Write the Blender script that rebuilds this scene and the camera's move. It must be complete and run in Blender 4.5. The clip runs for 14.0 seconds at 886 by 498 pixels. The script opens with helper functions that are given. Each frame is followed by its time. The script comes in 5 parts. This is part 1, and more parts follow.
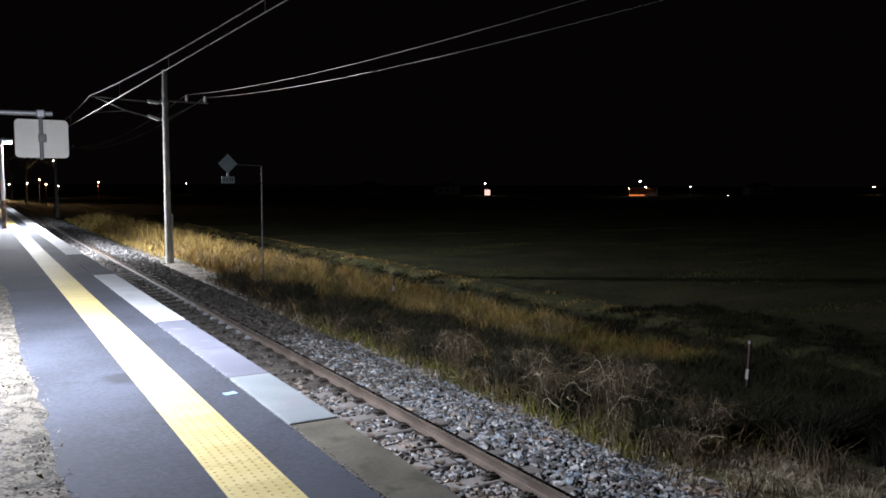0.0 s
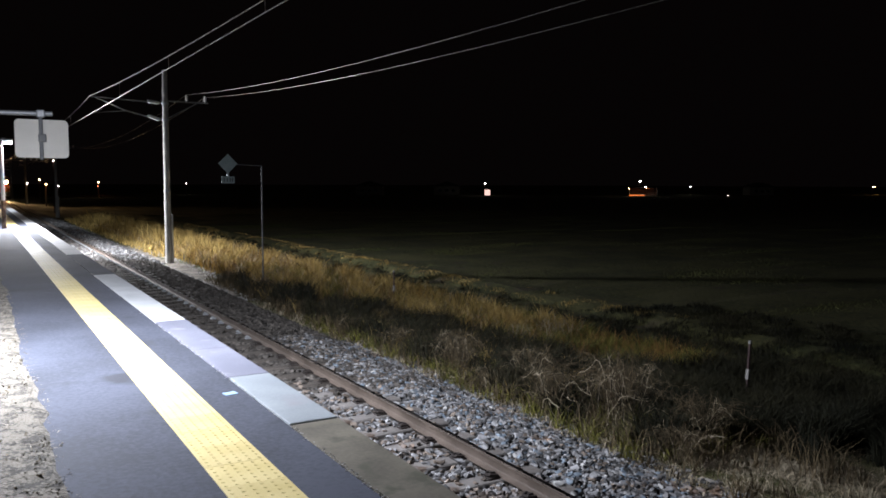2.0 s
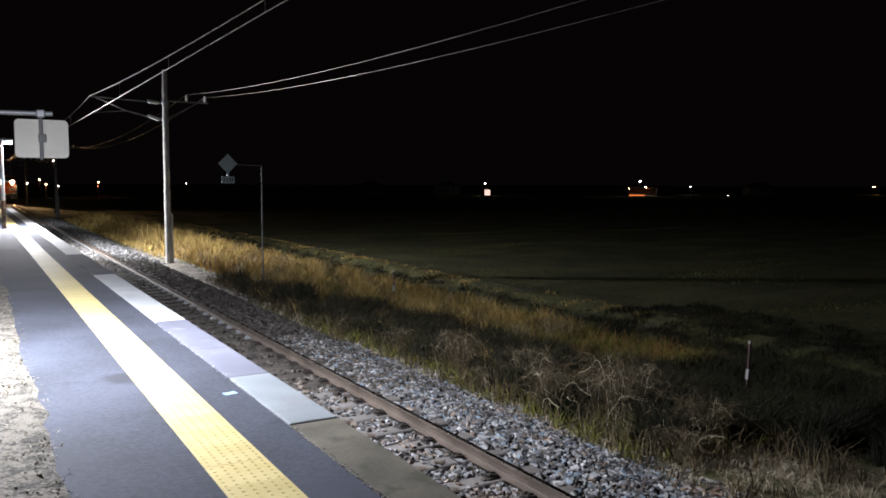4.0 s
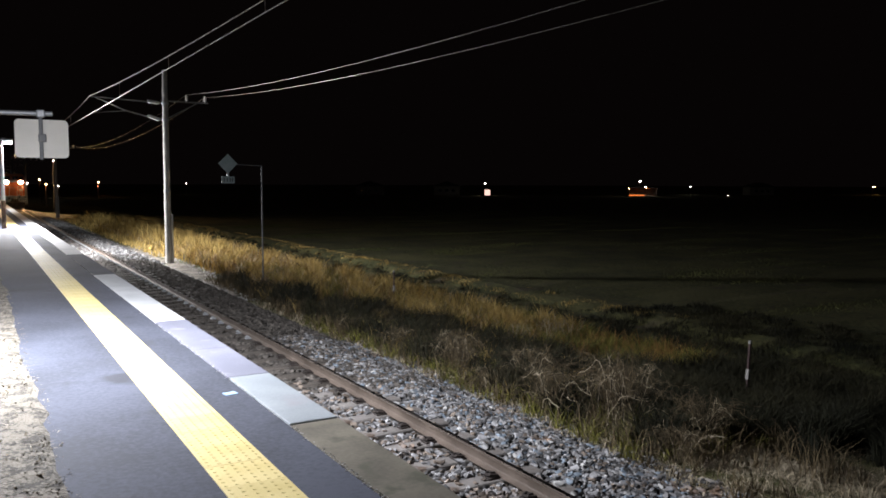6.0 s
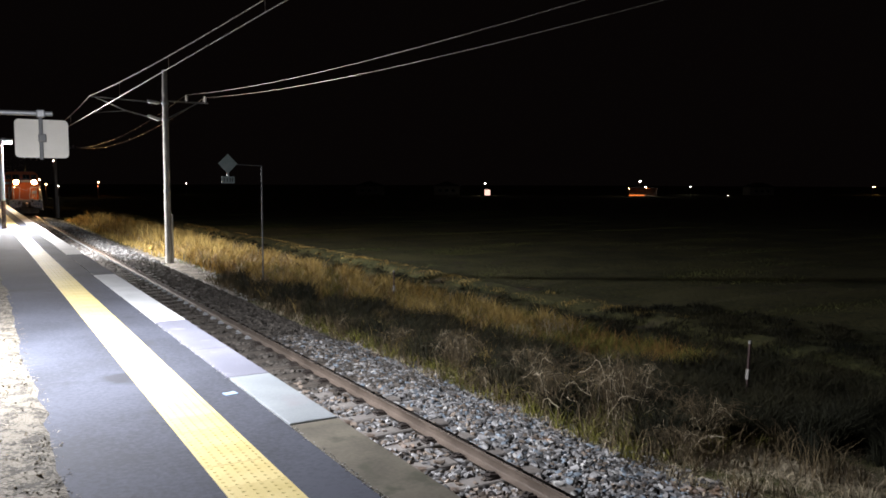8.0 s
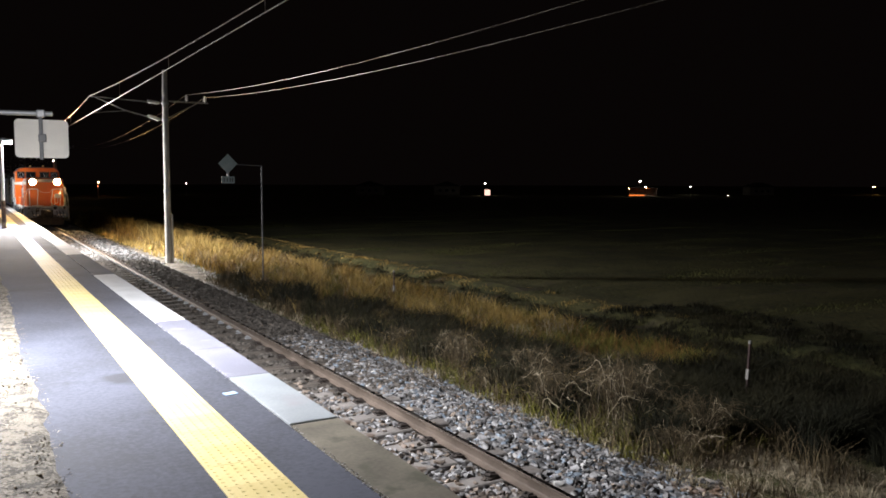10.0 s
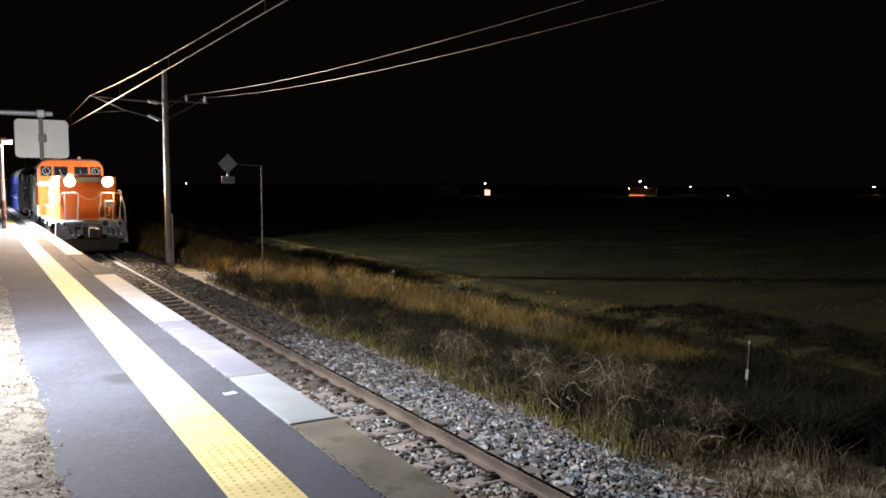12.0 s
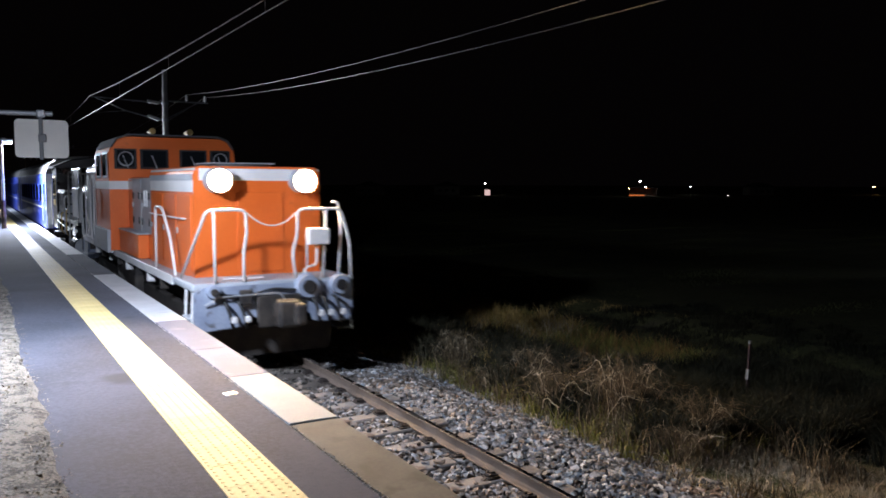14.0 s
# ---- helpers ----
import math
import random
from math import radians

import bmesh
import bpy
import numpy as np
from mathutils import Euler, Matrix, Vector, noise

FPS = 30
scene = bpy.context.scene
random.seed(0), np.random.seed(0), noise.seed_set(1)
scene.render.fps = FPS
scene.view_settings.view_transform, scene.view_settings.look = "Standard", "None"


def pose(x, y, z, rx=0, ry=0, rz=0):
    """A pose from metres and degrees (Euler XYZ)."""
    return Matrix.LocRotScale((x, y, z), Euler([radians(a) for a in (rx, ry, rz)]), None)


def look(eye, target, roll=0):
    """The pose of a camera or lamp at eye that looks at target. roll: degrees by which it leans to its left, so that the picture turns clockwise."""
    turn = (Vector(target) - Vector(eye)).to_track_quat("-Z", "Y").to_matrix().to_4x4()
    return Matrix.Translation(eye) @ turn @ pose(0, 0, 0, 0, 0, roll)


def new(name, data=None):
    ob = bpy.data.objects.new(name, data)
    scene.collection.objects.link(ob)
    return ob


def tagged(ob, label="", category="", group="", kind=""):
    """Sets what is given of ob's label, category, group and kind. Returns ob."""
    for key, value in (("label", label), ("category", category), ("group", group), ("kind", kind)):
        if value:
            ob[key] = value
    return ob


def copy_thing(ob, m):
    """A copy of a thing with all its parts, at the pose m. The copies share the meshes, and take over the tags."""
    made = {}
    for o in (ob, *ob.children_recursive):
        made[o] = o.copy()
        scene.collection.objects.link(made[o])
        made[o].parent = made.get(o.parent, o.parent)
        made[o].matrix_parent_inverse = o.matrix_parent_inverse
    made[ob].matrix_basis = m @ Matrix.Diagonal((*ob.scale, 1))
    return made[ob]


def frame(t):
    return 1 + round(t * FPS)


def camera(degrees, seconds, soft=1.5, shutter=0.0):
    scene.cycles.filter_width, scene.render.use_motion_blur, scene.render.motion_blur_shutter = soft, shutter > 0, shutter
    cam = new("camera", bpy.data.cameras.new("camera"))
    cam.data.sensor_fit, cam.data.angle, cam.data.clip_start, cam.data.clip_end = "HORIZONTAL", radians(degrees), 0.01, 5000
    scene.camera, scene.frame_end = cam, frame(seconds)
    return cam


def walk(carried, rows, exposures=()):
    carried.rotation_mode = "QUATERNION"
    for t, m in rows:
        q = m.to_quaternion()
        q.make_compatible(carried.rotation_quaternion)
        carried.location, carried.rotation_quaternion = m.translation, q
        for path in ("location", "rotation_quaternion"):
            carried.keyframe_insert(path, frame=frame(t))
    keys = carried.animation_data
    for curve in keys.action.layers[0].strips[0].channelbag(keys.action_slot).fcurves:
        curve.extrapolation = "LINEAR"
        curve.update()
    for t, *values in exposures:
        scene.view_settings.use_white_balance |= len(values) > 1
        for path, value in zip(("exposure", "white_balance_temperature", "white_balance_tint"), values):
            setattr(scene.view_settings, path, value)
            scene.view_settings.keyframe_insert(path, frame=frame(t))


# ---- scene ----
cam = camera(58.28, 14.0, soft=1.7, shutter=0.4)
YAW, PITCH = radians(30.588), radians(4.663)
EYE = Vector((0.0, 0.0, 2.755))          # z = 0 is the top of the rails
AIM = EYE + Vector((math.sin(YAW) * math.cos(PITCH), math.cos(YAW) * math.cos(PITCH), -math.sin(PITCH)))
walk(cam, [(0.0, look(EYE, AIM, 0.209)), (14.0, look(EYE, AIM, 0.209))],
     exposures=[(0.0, 0.05, 6500, 10), (3.0, 0.08, 6600, 10), (6.0, 0.22, 6900, 10), (8.0, 0.30, 7100, 10), (11.0, 0.42, 7300, 10), (12.5, 0.12, 7000, 10), (13.4, -0.32, 6450, 10), (14.0, -0.56, 5950, 10)])

# ---- night sky and platform lamps ----
world = bpy.data.worlds.new("night_sky")
world.use_nodes = True
scene.world = world
world.node_tree.nodes["Background"].inputs[0].default_value = (0.85, 0.60, 0.62, 1)
world.node_tree.nodes["Background"].inputs[1].default_value = 0.0018

LAMP_NEAR = (-0.42, 8.8, 4.45)
LAMP_FAR = (1.20, 35.9, 4.36)
LAMP_LAST = (-0.40, 60.0, 4.40)


def platform_light(name, place, watts, colour, size, tilt=(0, 0, 0)):
    data = bpy.data.lights.new(name, "AREA")
    data.shape, data.size, data.energy, data.color = "DISK", size, watts, colour
    ob = new(name, data)
    ob.matrix_world = pose(*place, *tilt)
    return ob


platform_light("lamp_light", (LAMP_NEAR[0], LAMP_NEAR[1], LAMP_NEAR[2] - 0.09), 1430, (0.80, 0.84, 0.97), 0.34, (10, -9, 0))
platform_light("lamp_light", (LAMP_FAR[0], LAMP_FAR[1], LAMP_FAR[2] - 0.10), 3700, (0.88, 0.90, 0.98), 0.4, (-17, -31, 0))
platform_light("lamp_light", (LAMP_LAST[0], LAMP_LAST[1], LAMP_LAST[2] - 0.10), 480, (0.84, 0.90, 1.0), 0.5, (0, -10, 0))


# ---- materials ----
def material(name, a, b, scale=6.0, fine=60.0, rough=0.8, metal=0.0, bump=0.2, bump_scale=None, vary=0.0, grain=0.35, depth=0.02, coat=0.0, spots=None):
    """Two tones mixed at two scales, with relief; vary shifts the brightness from piece to piece."""
    m = bpy.data.materials.new(name)
    m.use_nodes = True
    nt = m.node_tree
    n, l = nt.nodes, nt.links
    bs = n["Principled BSDF"]
    bs.inputs["Metallic"].default_value = metal
    bs.inputs["Coat Weight"].default_value = coat
    tc = n.new("ShaderNodeTexCoord")
    big, small = n.new("ShaderNodeTexNoise"), n.new("ShaderNodeTexNoise")
    big.inputs["Scale"].default_value, small.inputs["Scale"].default_value = scale, fine
    big.inputs["Detail"].default_value, small.inputs["Detail"].default_value = 5, 4
    for k in (big, small):
        l.new(tc.outputs["Object"], k.inputs["Vector"])
    add = n.new("ShaderNodeMath")
    add.operation = "MULTIPLY_ADD"
    l.new(small.outputs["Fac"], add.inputs[0])
    add.inputs[1].default_value = grain
    l.new(big.outputs["Fac"], add.inputs[2])
    ramp = n.new("ShaderNodeValToRGB")
    ramp.color_ramp.elements[0].position, ramp.color_ramp.elements[1].position = 0.35 + grain / 2, 0.68 + grain / 2
    ramp.color_ramp.elements[0].color, ramp.color_ramp.elements[1].color = (*a, 1), (*b, 1)
    l.new(add.outputs[0], ramp.inputs["Fac"])
    out = ramp.outputs["Color"]
    if spots:
        colour, size, cover = spots
        sp = n.new("ShaderNodeTexNoise")
        sp.inputs["Scale"].default_value, sp.inputs["Detail"].default_value = size, 6
        l.new(tc.outputs["Object"], sp.inputs["Vector"])
        cut = n.new("ShaderNodeMapRange")
        cut.inputs["From Min"].default_value, cut.inputs["From Max"].default_value = cover, cover + 0.1
        l.new(sp.outputs["Fac"], cut.inputs["Value"])
        mx = n.new("ShaderNodeMix")
        mx.data_type = "RGBA"
        l.new(cut.outputs["Result"], mx.inputs["Factor"])
        l.new(out, mx.inputs["A"])
        mx.inputs["B"].default_value = (*colour, 1)
        out = mx.outputs["Result"]
    if vary:
        hsv = n.new("ShaderNodeHueSaturation")
        rnd = n.new("ShaderNodeObjectInfo").outputs["Random"] if vary > 0 else n.new("ShaderNodeNewGeometry").outputs["Random Per Island"]
        mr = n.new("ShaderNodeMapRange")
        mr.inputs["To Min"].default_value, mr.inputs["To Max"].default_value = 1 - abs(vary), 1 + abs(vary)
        l.new(rnd, mr.inputs["Value"])
        l.new(mr.outputs["Result"], hsv.inputs["Value"])
        l.new(out, hsv.inputs["Color"])
        out = hsv.outputs["Color"]
    l.new(out, bs.inputs["Base Color"])
    rr = n.new("ShaderNodeMapRange")
    rr.inputs["To Min"].default_value, rr.inputs["To Max"].default_value = max(0.05, rough - 0.12), min(1, rough + 0.12)
    l.new(big.outputs["Fac"], rr.inputs["Value"])
    l.new(rr.outputs["Result"], bs.inputs["Roughness"])
    if bump:
        bp = n.new("ShaderNodeBump")
        bp.inputs["Strength"].default_value, bp.inputs["Distance"].default_value = bump, depth
        if bump_scale:
            bn = n.new("ShaderNodeTexNoise")
            bn.inputs["Scale"].default_value, bn.inputs["Detail"].default_value = bump_scale, 6
            l.new(tc.outputs["Object"], bn.inputs["Vector"])
            l.new(bn.outputs["Fac"], bp.inputs["Height"])
        else:
            l.new(small.outputs["Fac"], bp.inputs["Height"])
        l.new(bp.outputs["Normal"], bs.inputs["Normal"])
    return m


def glow(name, colour, strength):
    m = bpy.data.materials.new(name)
    m.use_nodes = True
    bs = m.node_tree.nodes["Principled BSDF"]
    bs.inputs["Base Color"].default_value = (0.8, 0.8, 0.8, 1)
    bs.inputs["Emission Color"].default_value = (*colour, 1)
    bs.inputs["Emission Strength"].default_value = strength
    return m


ASPHALT = material("asphalt", (0.028, 0.032, 0.044), (0.062, 0.069, 0.093), 0.7, 30, 0.9, bump=0.35, bump_scale=55, grain=0.6, depth=0.004, spots=((0.026, 0.028, 0.036), 1.1, 0.60))
TACTILE = material("yellow_paving", (0.62, 0.50, 0.20), (0.72, 0.60, 0.28), 3, 70, 0.6, bump=0.15, vary=0.06, spots=((0.42, 0.33, 0.12), 5, 0.66), depth=0.003)
SLAB_WHITE = material("pale_coping", (0.20, 0.225, 0.24), (0.28, 0.305, 0.32), 1.6, 50, 0.7, bump=0.2, vary=0.05, depth=0.003, spots=((0.24, 0.24, 0.255), 2, 0.62))
SLAB_NEW = material("whitened_coping", (0.44, 0.46, 0.47), (0.56, 0.57, 0.58), 1.6, 50, 0.7, bump=0.2, vary=0.05, depth=0.003, spots=((0.36, 0.37, 0.38), 3, 0.64))
SLAB_OLD = material("old_coping", (0.085, 0.076, 0.056), (0.17, 0.152, 0.115), 2.4, 34, 0.85, bump=0.4, depth=0.004, spots=((0.075, 0.075, 0.05), 4, 0.60))
SLAB_GREY = material("grey_coping", (0.125, 0.13, 0.165), (0.19, 0.195, 0.235), 1.1, 40, 0.8, bump=0.3, depth=0.004, spots=((0.22, 0.22, 0.235), 1.5, 0.6))
CONCRETE = material("concrete", (0.22, 0.21, 0.20), (0.34, 0.33, 0.31), 1.5, 40, 0.85, bump=0.3, spots=((0.13, 0.12, 0.11), 2.5, 0.6), depth=0.005)
MAST_CONCRETE = material("mast_concrete", (0.34, 0.335, 0.31), (0.50, 0.49, 0.455), 1.2, 30, 0.85, bump=0.2, depth=0.004)
SLEEPER = material("sleeper_concrete", (0.155, 0.142, 0.13), (0.25, 0.232, 0.215), 2.5, 45, 0.9, bump=0.3, vary=0.15, depth=0.004, spots=((0.11, 0.08, 0.06), 5, 0.57))
RAIL_SIDE = material("rusty_rail", (0.075, 0.056, 0.042), (0.145, 0.112, 0.088), 2, 60, 0.75, bump=0.2, depth=0.003)
RAIL_TOP = material("rail_head", (0.50, 0.47, 0.44), (0.62, 0.59, 0.56), 3, 40, 0.27, metal=1.0, bump=0.03, depth=0.001)
CLIP = material("dark_fastening", (0.018, 0.014, 0.012), (0.04, 0.03, 0.025), 8, 60, 0.8, bump=0.2)
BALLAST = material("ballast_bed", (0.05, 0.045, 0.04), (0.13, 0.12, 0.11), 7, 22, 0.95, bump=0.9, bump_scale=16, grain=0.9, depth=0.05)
STONE = material("ballast_stone", (0.10, 0.098, 0.095), (0.30, 0.30, 0.305), 9, 40, 0.9, bump=0.2, vary=-0.75, depth=0.004, spots=((0.20, 0.13, 0.085), 1.6, 0.60))
STONE_BROWN = material("brown_stone", (0.11, 0.085, 0.065), (0.23, 0.19, 0.155), 9, 40, 0.9, bump=0.2, vary=-0.6, depth=0.004)
STONE_PALE = material("pale_stone", (0.34, 0.34, 0.33), (0.52, 0.51, 0.49), 9, 40, 0.9, bump=0.2, vary=-0.4, depth=0.004)
STONE_BLUE = material("bluish_stone", (0.11, 0.14, 0.17), (0.25, 0.30, 0.35), 9, 40, 0.9, bump=0.2, vary=-0.5, depth=0.004)
# Darker tones for the sleepers and stones farther along the track.
SLEEPER_DARK = material("dark_sleeper_concrete", (0.05, 0.042, 0.034), (0.11, 0.095, 0.08), 2.5, 45, 0.95, bump=0.3, vary=0.12, depth=0.004)
STONE_DARK = material("dark_crushed_stone", (0.05, 0.045, 0.038), (0.13, 0.115, 0.10), 9, 40, 0.95, bump=0.2, vary=-0.5, depth=0.004)
STONE_PART = material("loose_stone", (0.10, 0.098, 0.095), (0.30, 0.30, 0.305), 9, 40, 0.9, bump=0.2, vary=0.55, depth=0.004)
SOIL = material("grassy_soil", (0.055, 0.062, 0.020), (0.125, 0.122, 0.042), 0.35, 6, 0.95, bump=0.8, bump_scale=7, grain=0.8, depth=0.06, spots=((0.085, 0.07, 0.042), 0.9, 0.60))
VERGE = material("dry_verge", (0.055, 0.05, 0.04), (0.205, 0.185, 0.15), 8, 48, 0.95, bump=1.0, bump_scale=38, grain=0.9, depth=0.04, spots=((0.035, 0.03, 0.024), 9, 0.58))
STRAW = material("dry_grass", (0.34, 0.22, 0.055), (0.70, 0.52, 0.19), 0.5, 9, 0.9, bump=0, vary=-0.6)
RUST_GRASS = material("rust_brown_grass", (0.16, 0.085, 0.025), (0.36, 0.20, 0.06), 0.6, 9, 0.9, bump=0, vary=-0.5)
OLIVE = material("olive_grass", (0.10, 0.10, 0.018), (0.26, 0.24, 0.05), 0.6, 9, 0.9, bump=0, vary=-0.45)
GRAVEL = material("pale_sandy_gravel", (0.11, 0.098, 0.08), (0.28, 0.25, 0.21), 2.2, 26, 0.95, bump=0.9, bump_scale=24, grain=0.9, depth=0.03, spots=((0.08, 0.068, 0.05), 1.4, 0.56))
PALE_STRAW = material("bleached_grass", (0.34, 0.28, 0.18), (0.64, 0.55, 0.40), 0.8, 9, 0.9, bump=0, vary=-0.35)
# Bleached grass toned down in colour to offset the strong lamp on the verge.
DIMMED_STRAW = material("dimmed_bleached_grass", (0.11, 0.097, 0.074), (0.31, 0.28, 0.225), 3, 30, 0.9, bump=0, vary=-0.6)
GREEN = material("field_grass", (0.065, 0.075, 0.020), (0.13, 0.138, 0.040), 0.4, 6, 0.9, bump=0, vary=-0.2)
# Dark weeds, their colour taken down further to carry the bank's shade.
SHADED_WEED = material("shade_darkened_weed", (0.010, 0.012, 0.004), (0.036, 0.032, 0.012), 0.6, 9, 0.95, bump=0, vary=-0.4)
BROWN = material("dead_weed", (0.058, 0.043, 0.021), (0.19, 0.142, 0.078), 0.8, 9, 0.95, bump=0, vary=-0.45)
STEEL = material("galvanised_steel", (0.36, 0.38, 0.40), (0.5, 0.52, 0.54), 4, 60, 0.5, metal=0.5, bump=0.08, depth=0.002)
FEEDER = material("weathered_wire", (0.10, 0.093, 0.086), (0.15, 0.142, 0.13), 2, 30, 0.42, metal=0.9, bump=0)
WIRE = material("copper_wire", (0.55, 0.50, 0.44), (0.66, 0.61, 0.54), 2, 30, 0.45, metal=0.7, bump=0)
GALV = material("dull_galvanised_tube", (0.12, 0.125, 0.13), (0.2, 0.205, 0.21), 4, 60, 0.6, metal=0.3, bump=0.05, depth=0.002)
INSULATOR = material("porcelain", (0.72, 0.72, 0.70), (0.82, 0.82, 0.80), 4, 40, 0.3, bump=0.03)
SIGN_BACK = material("sign_back_paint", (0.70, 0.68, 0.62), (0.80, 0.78, 0.72), 1.2, 40, 0.6, bump=0.05, depth=0.002)
SIGN_FACE = material("track_sign_face", (0.16, 0.21, 0.21), (0.25, 0.30, 0.30), 3, 40, 0.5, bump=0.05)
DARK = material("black_print", (0.03, 0.03, 0.03), (0.05, 0.05, 0.05), 3, 40, 0.6, bump=0)
POST_DARK = material("dark_post_paint", (0.05, 0.03, 0.03), (0.09, 0.05, 0.045), 3, 40, 0.6, bump=0.1)
POST_WHITE = material("white_post_paint", (0.68, 0.69, 0.70), (0.78, 0.79, 0.8), 3, 40, 0.45, bump=0.05)
ORANGE = material("orange_paint", (0.70, 0.135, 0.02), (0.80, 0.175, 0.028), 0.8, 30, 0.42, bump=0.05, depth=0.002, coat=0.15, spots=((0.36, 0.075, 0.02), 1.6, 0.68))
GREY_PAINT = material("grey_paint", (0.34, 0.37, 0.40), (0.44, 0.47, 0.50), 1.2, 30, 0.5, bump=0.08, depth=0.002, spots=((0.22, 0.21, 0.2), 3, 0.64))
SILVER = material("silver_paint", (0.40, 0.42, 0.44), (0.54, 0.56, 0.58), 1.4, 30, 0.38, metal=0.1, bump=0.06, depth=0.002, spots=((0.24, 0.24, 0.24), 3, 0.64))
WHITE_PAINT = material("white_paint", (0.68, 0.68, 0.67), (0.8, 0.8, 0.79), 1.5, 30, 0.45, bump=0.05, depth=0.002)
ROOF_GREY = material("roof_grey", (0.05, 0.05, 0.053), (0.09, 0.09, 0.095), 1.5, 30, 0.7, bump=0.1)
BEAM_PAINT = material("grimy_blue_grey_beam", (0.22, 0.26, 0.35), (0.33, 0.38, 0.47), 2.0, 30, 0.6, bump=0.15, depth=0.004, spots=((0.08, 0.075, 0.07), 3.5, 0.60))
GRIME = material("oily_steel", (0.028, 0.026, 0.025), (0.075, 0.065, 0.055), 4, 40, 0.65, metal=0.3, bump=0.25, depth=0.005)
BLACK_PAINT = material("black_engine_paint", (0.010, 0.010, 0.011), (0.022, 0.022, 0.024), 1.5, 30, 0.28, bump=0.05, depth=0.002, coat=0.3)
WHEEL = material("wheel_steel", (0.09, 0.08, 0.075), (0.2, 0.19, 0.18), 5, 50, 0.5, metal=0.7, bump=0.1)
BLUE = material("blue_coach_paint", (0.045, 0.075, 0.48), (0.06, 0.10, 0.58), 0.8, 30, 0.38, bump=0.04, depth=0.002, coat=0.2)
RUBBER = material("black_rubber", (0.02, 0.02, 0.02), (0.035, 0.035, 0.035), 6, 50, 0.7, bump=0.1)
BRASS = material("brass", (0.5, 0.36, 0.14), (0.62, 0.46, 0.2), 5, 50, 0.35, metal=0.9, bump=0.05)
HOUSE_WALL = material("house_wall", (0.30, 0.28, 0.25), (0.42, 0.40, 0.36), 0.6, 8, 0.9, bump=0.1)
ROOF_TILE = material("roof_tile", (0.05, 0.05, 0.055), (0.09, 0.09, 0.1), 1, 12, 0.7, bump=0.3)
MARKER_BLUE = material("pale_blue_plate", (0.35, 0.52, 0.75), (0.45, 0.62, 0.85), 5, 60, 0.3, bump=0.02)
GLASS = bpy.data.materials.new("dark_glass")
GLASS.use_nodes = True
GLASS.node_tree.nodes["Principled BSDF"].inputs["Base Color"].default_value = (0.012, 0.014, 0.016, 1)
GLASS.node_tree.nodes["Principled BSDF"].inputs["Roughness"].default_value = 0.06
LAMP_COOL = glow("led_diffuser", (0.86, 0.93, 1.0), 14)
HEADLAMP = glow("headlamp_lens", (1.0, 0.62, 0.30), 3600)
TOWN_WARM = glow("sodium_bulb", (1.0, 0.55, 0.22), 60)
TOWN_WHITE = glow("white_bulb", (1.0, 0.93, 0.85), 45)
TOWN_PINK = glow("lit_panel", (1.0, 0.66, 0.58), 1.1)
TOWN_RED = glow("red_bulb", (1.0, 0.25, 0.14), 18)
TOWN_ORANGE = glow("orange_glow", (1.0, 0.22, 0.045), 1.1)


# ---- mesh helpers ----
def mesh_of(name, bm, mat, smooth=False):
    me = bpy.data.meshes.new(name)
    bm.to_mesh(me)
    bm.free()
    me.materials.append(mat)
    if smooth:
        for f in me.polygons:
            f.use_smooth = True
    return me


def raw_mesh(name, verts, faces, mat):
    me = bpy.data.meshes.new(name)
    me.from_pydata(verts, [], faces)
    me.materials.append(mat)
    me.update()
    return me


def part(name, bm, mat, parent, label="", smooth=False, at=None):
    ob = new(name, mesh_of(name, bm, mat, smooth))
    ob.parent = parent
    if at is not None:
        ob.matrix_basis = at
    return tagged(ob, label)


def box(bm, x0, x1, y0, y1, z0, z1, bevel=0.0, segments=2):
    r = bmesh.ops.create_cube(bm, size=1, matrix=Matrix.Translation(((x0 + x1) / 2, (y0 + y1) / 2, (z0 + z1) / 2)) @ Matrix.Diagonal((x1 - x0, y1 - y0, z1 - z0, 1)))
    if bevel:
        es = list({e for v in r["verts"] for e in v.link_edges})
        bmesh.ops.bevel(bm, geom=es, offset=bevel, segments=segments, affect="EDGES", profile=0.5)
    return bm


def boxed(*a, **k):
    return box(bmesh.new(), *a, **k)


def rod(bm, a, b, r, r2=None, n=10, caps=True):
    a, b = Vector(a), Vector(b)
    m = Matrix.Translation((a + b) / 2) @ (b - a).to_track_quat("Z", "Y").to_matrix().to_4x4()
    bmesh.ops.create_cone(bm, cap_ends=caps, segments=n, radius1=r, radius2=r if r2 is None else r2, depth=(b - a).length, matrix=m)
    return bm


def rodded(*a, **k):
    return rod(bmesh.new(), *a, **k)


def tube(bm, pts, r, n=8):
    """A round bar along points, with mitred bends."""
    pts = [Vector(p) for p in pts]
    rings = []
    up = None
    for i, p in enumerate(pts):
        d = (pts[min(i + 1, len(pts) - 1)] - pts[max(i - 1, 0)]).normalized()
        if up is None:
            up = d.orthogonal().normalized()
        up = (up - d * up.dot(d)).normalized()
        side = d.cross(up)
        rings.append([bm.verts.new(p + r * (math.cos(2 * math.pi * k / n) * up + math.sin(2 * math.pi * k / n) * side)) for k in range(n)])
    for a, b in zip(rings, rings[1:]):
        for k in range(n):
            bm.faces.new((a[k], a[(k + 1) % n], b[(k + 1) % n], b[k]))
    bm.faces.new(rings[0][::-1])
    bm.faces.new(rings[-1])
    return bm


def tubed(pts, r, n=8):
    return tube(bmesh.new(), pts, r, n)


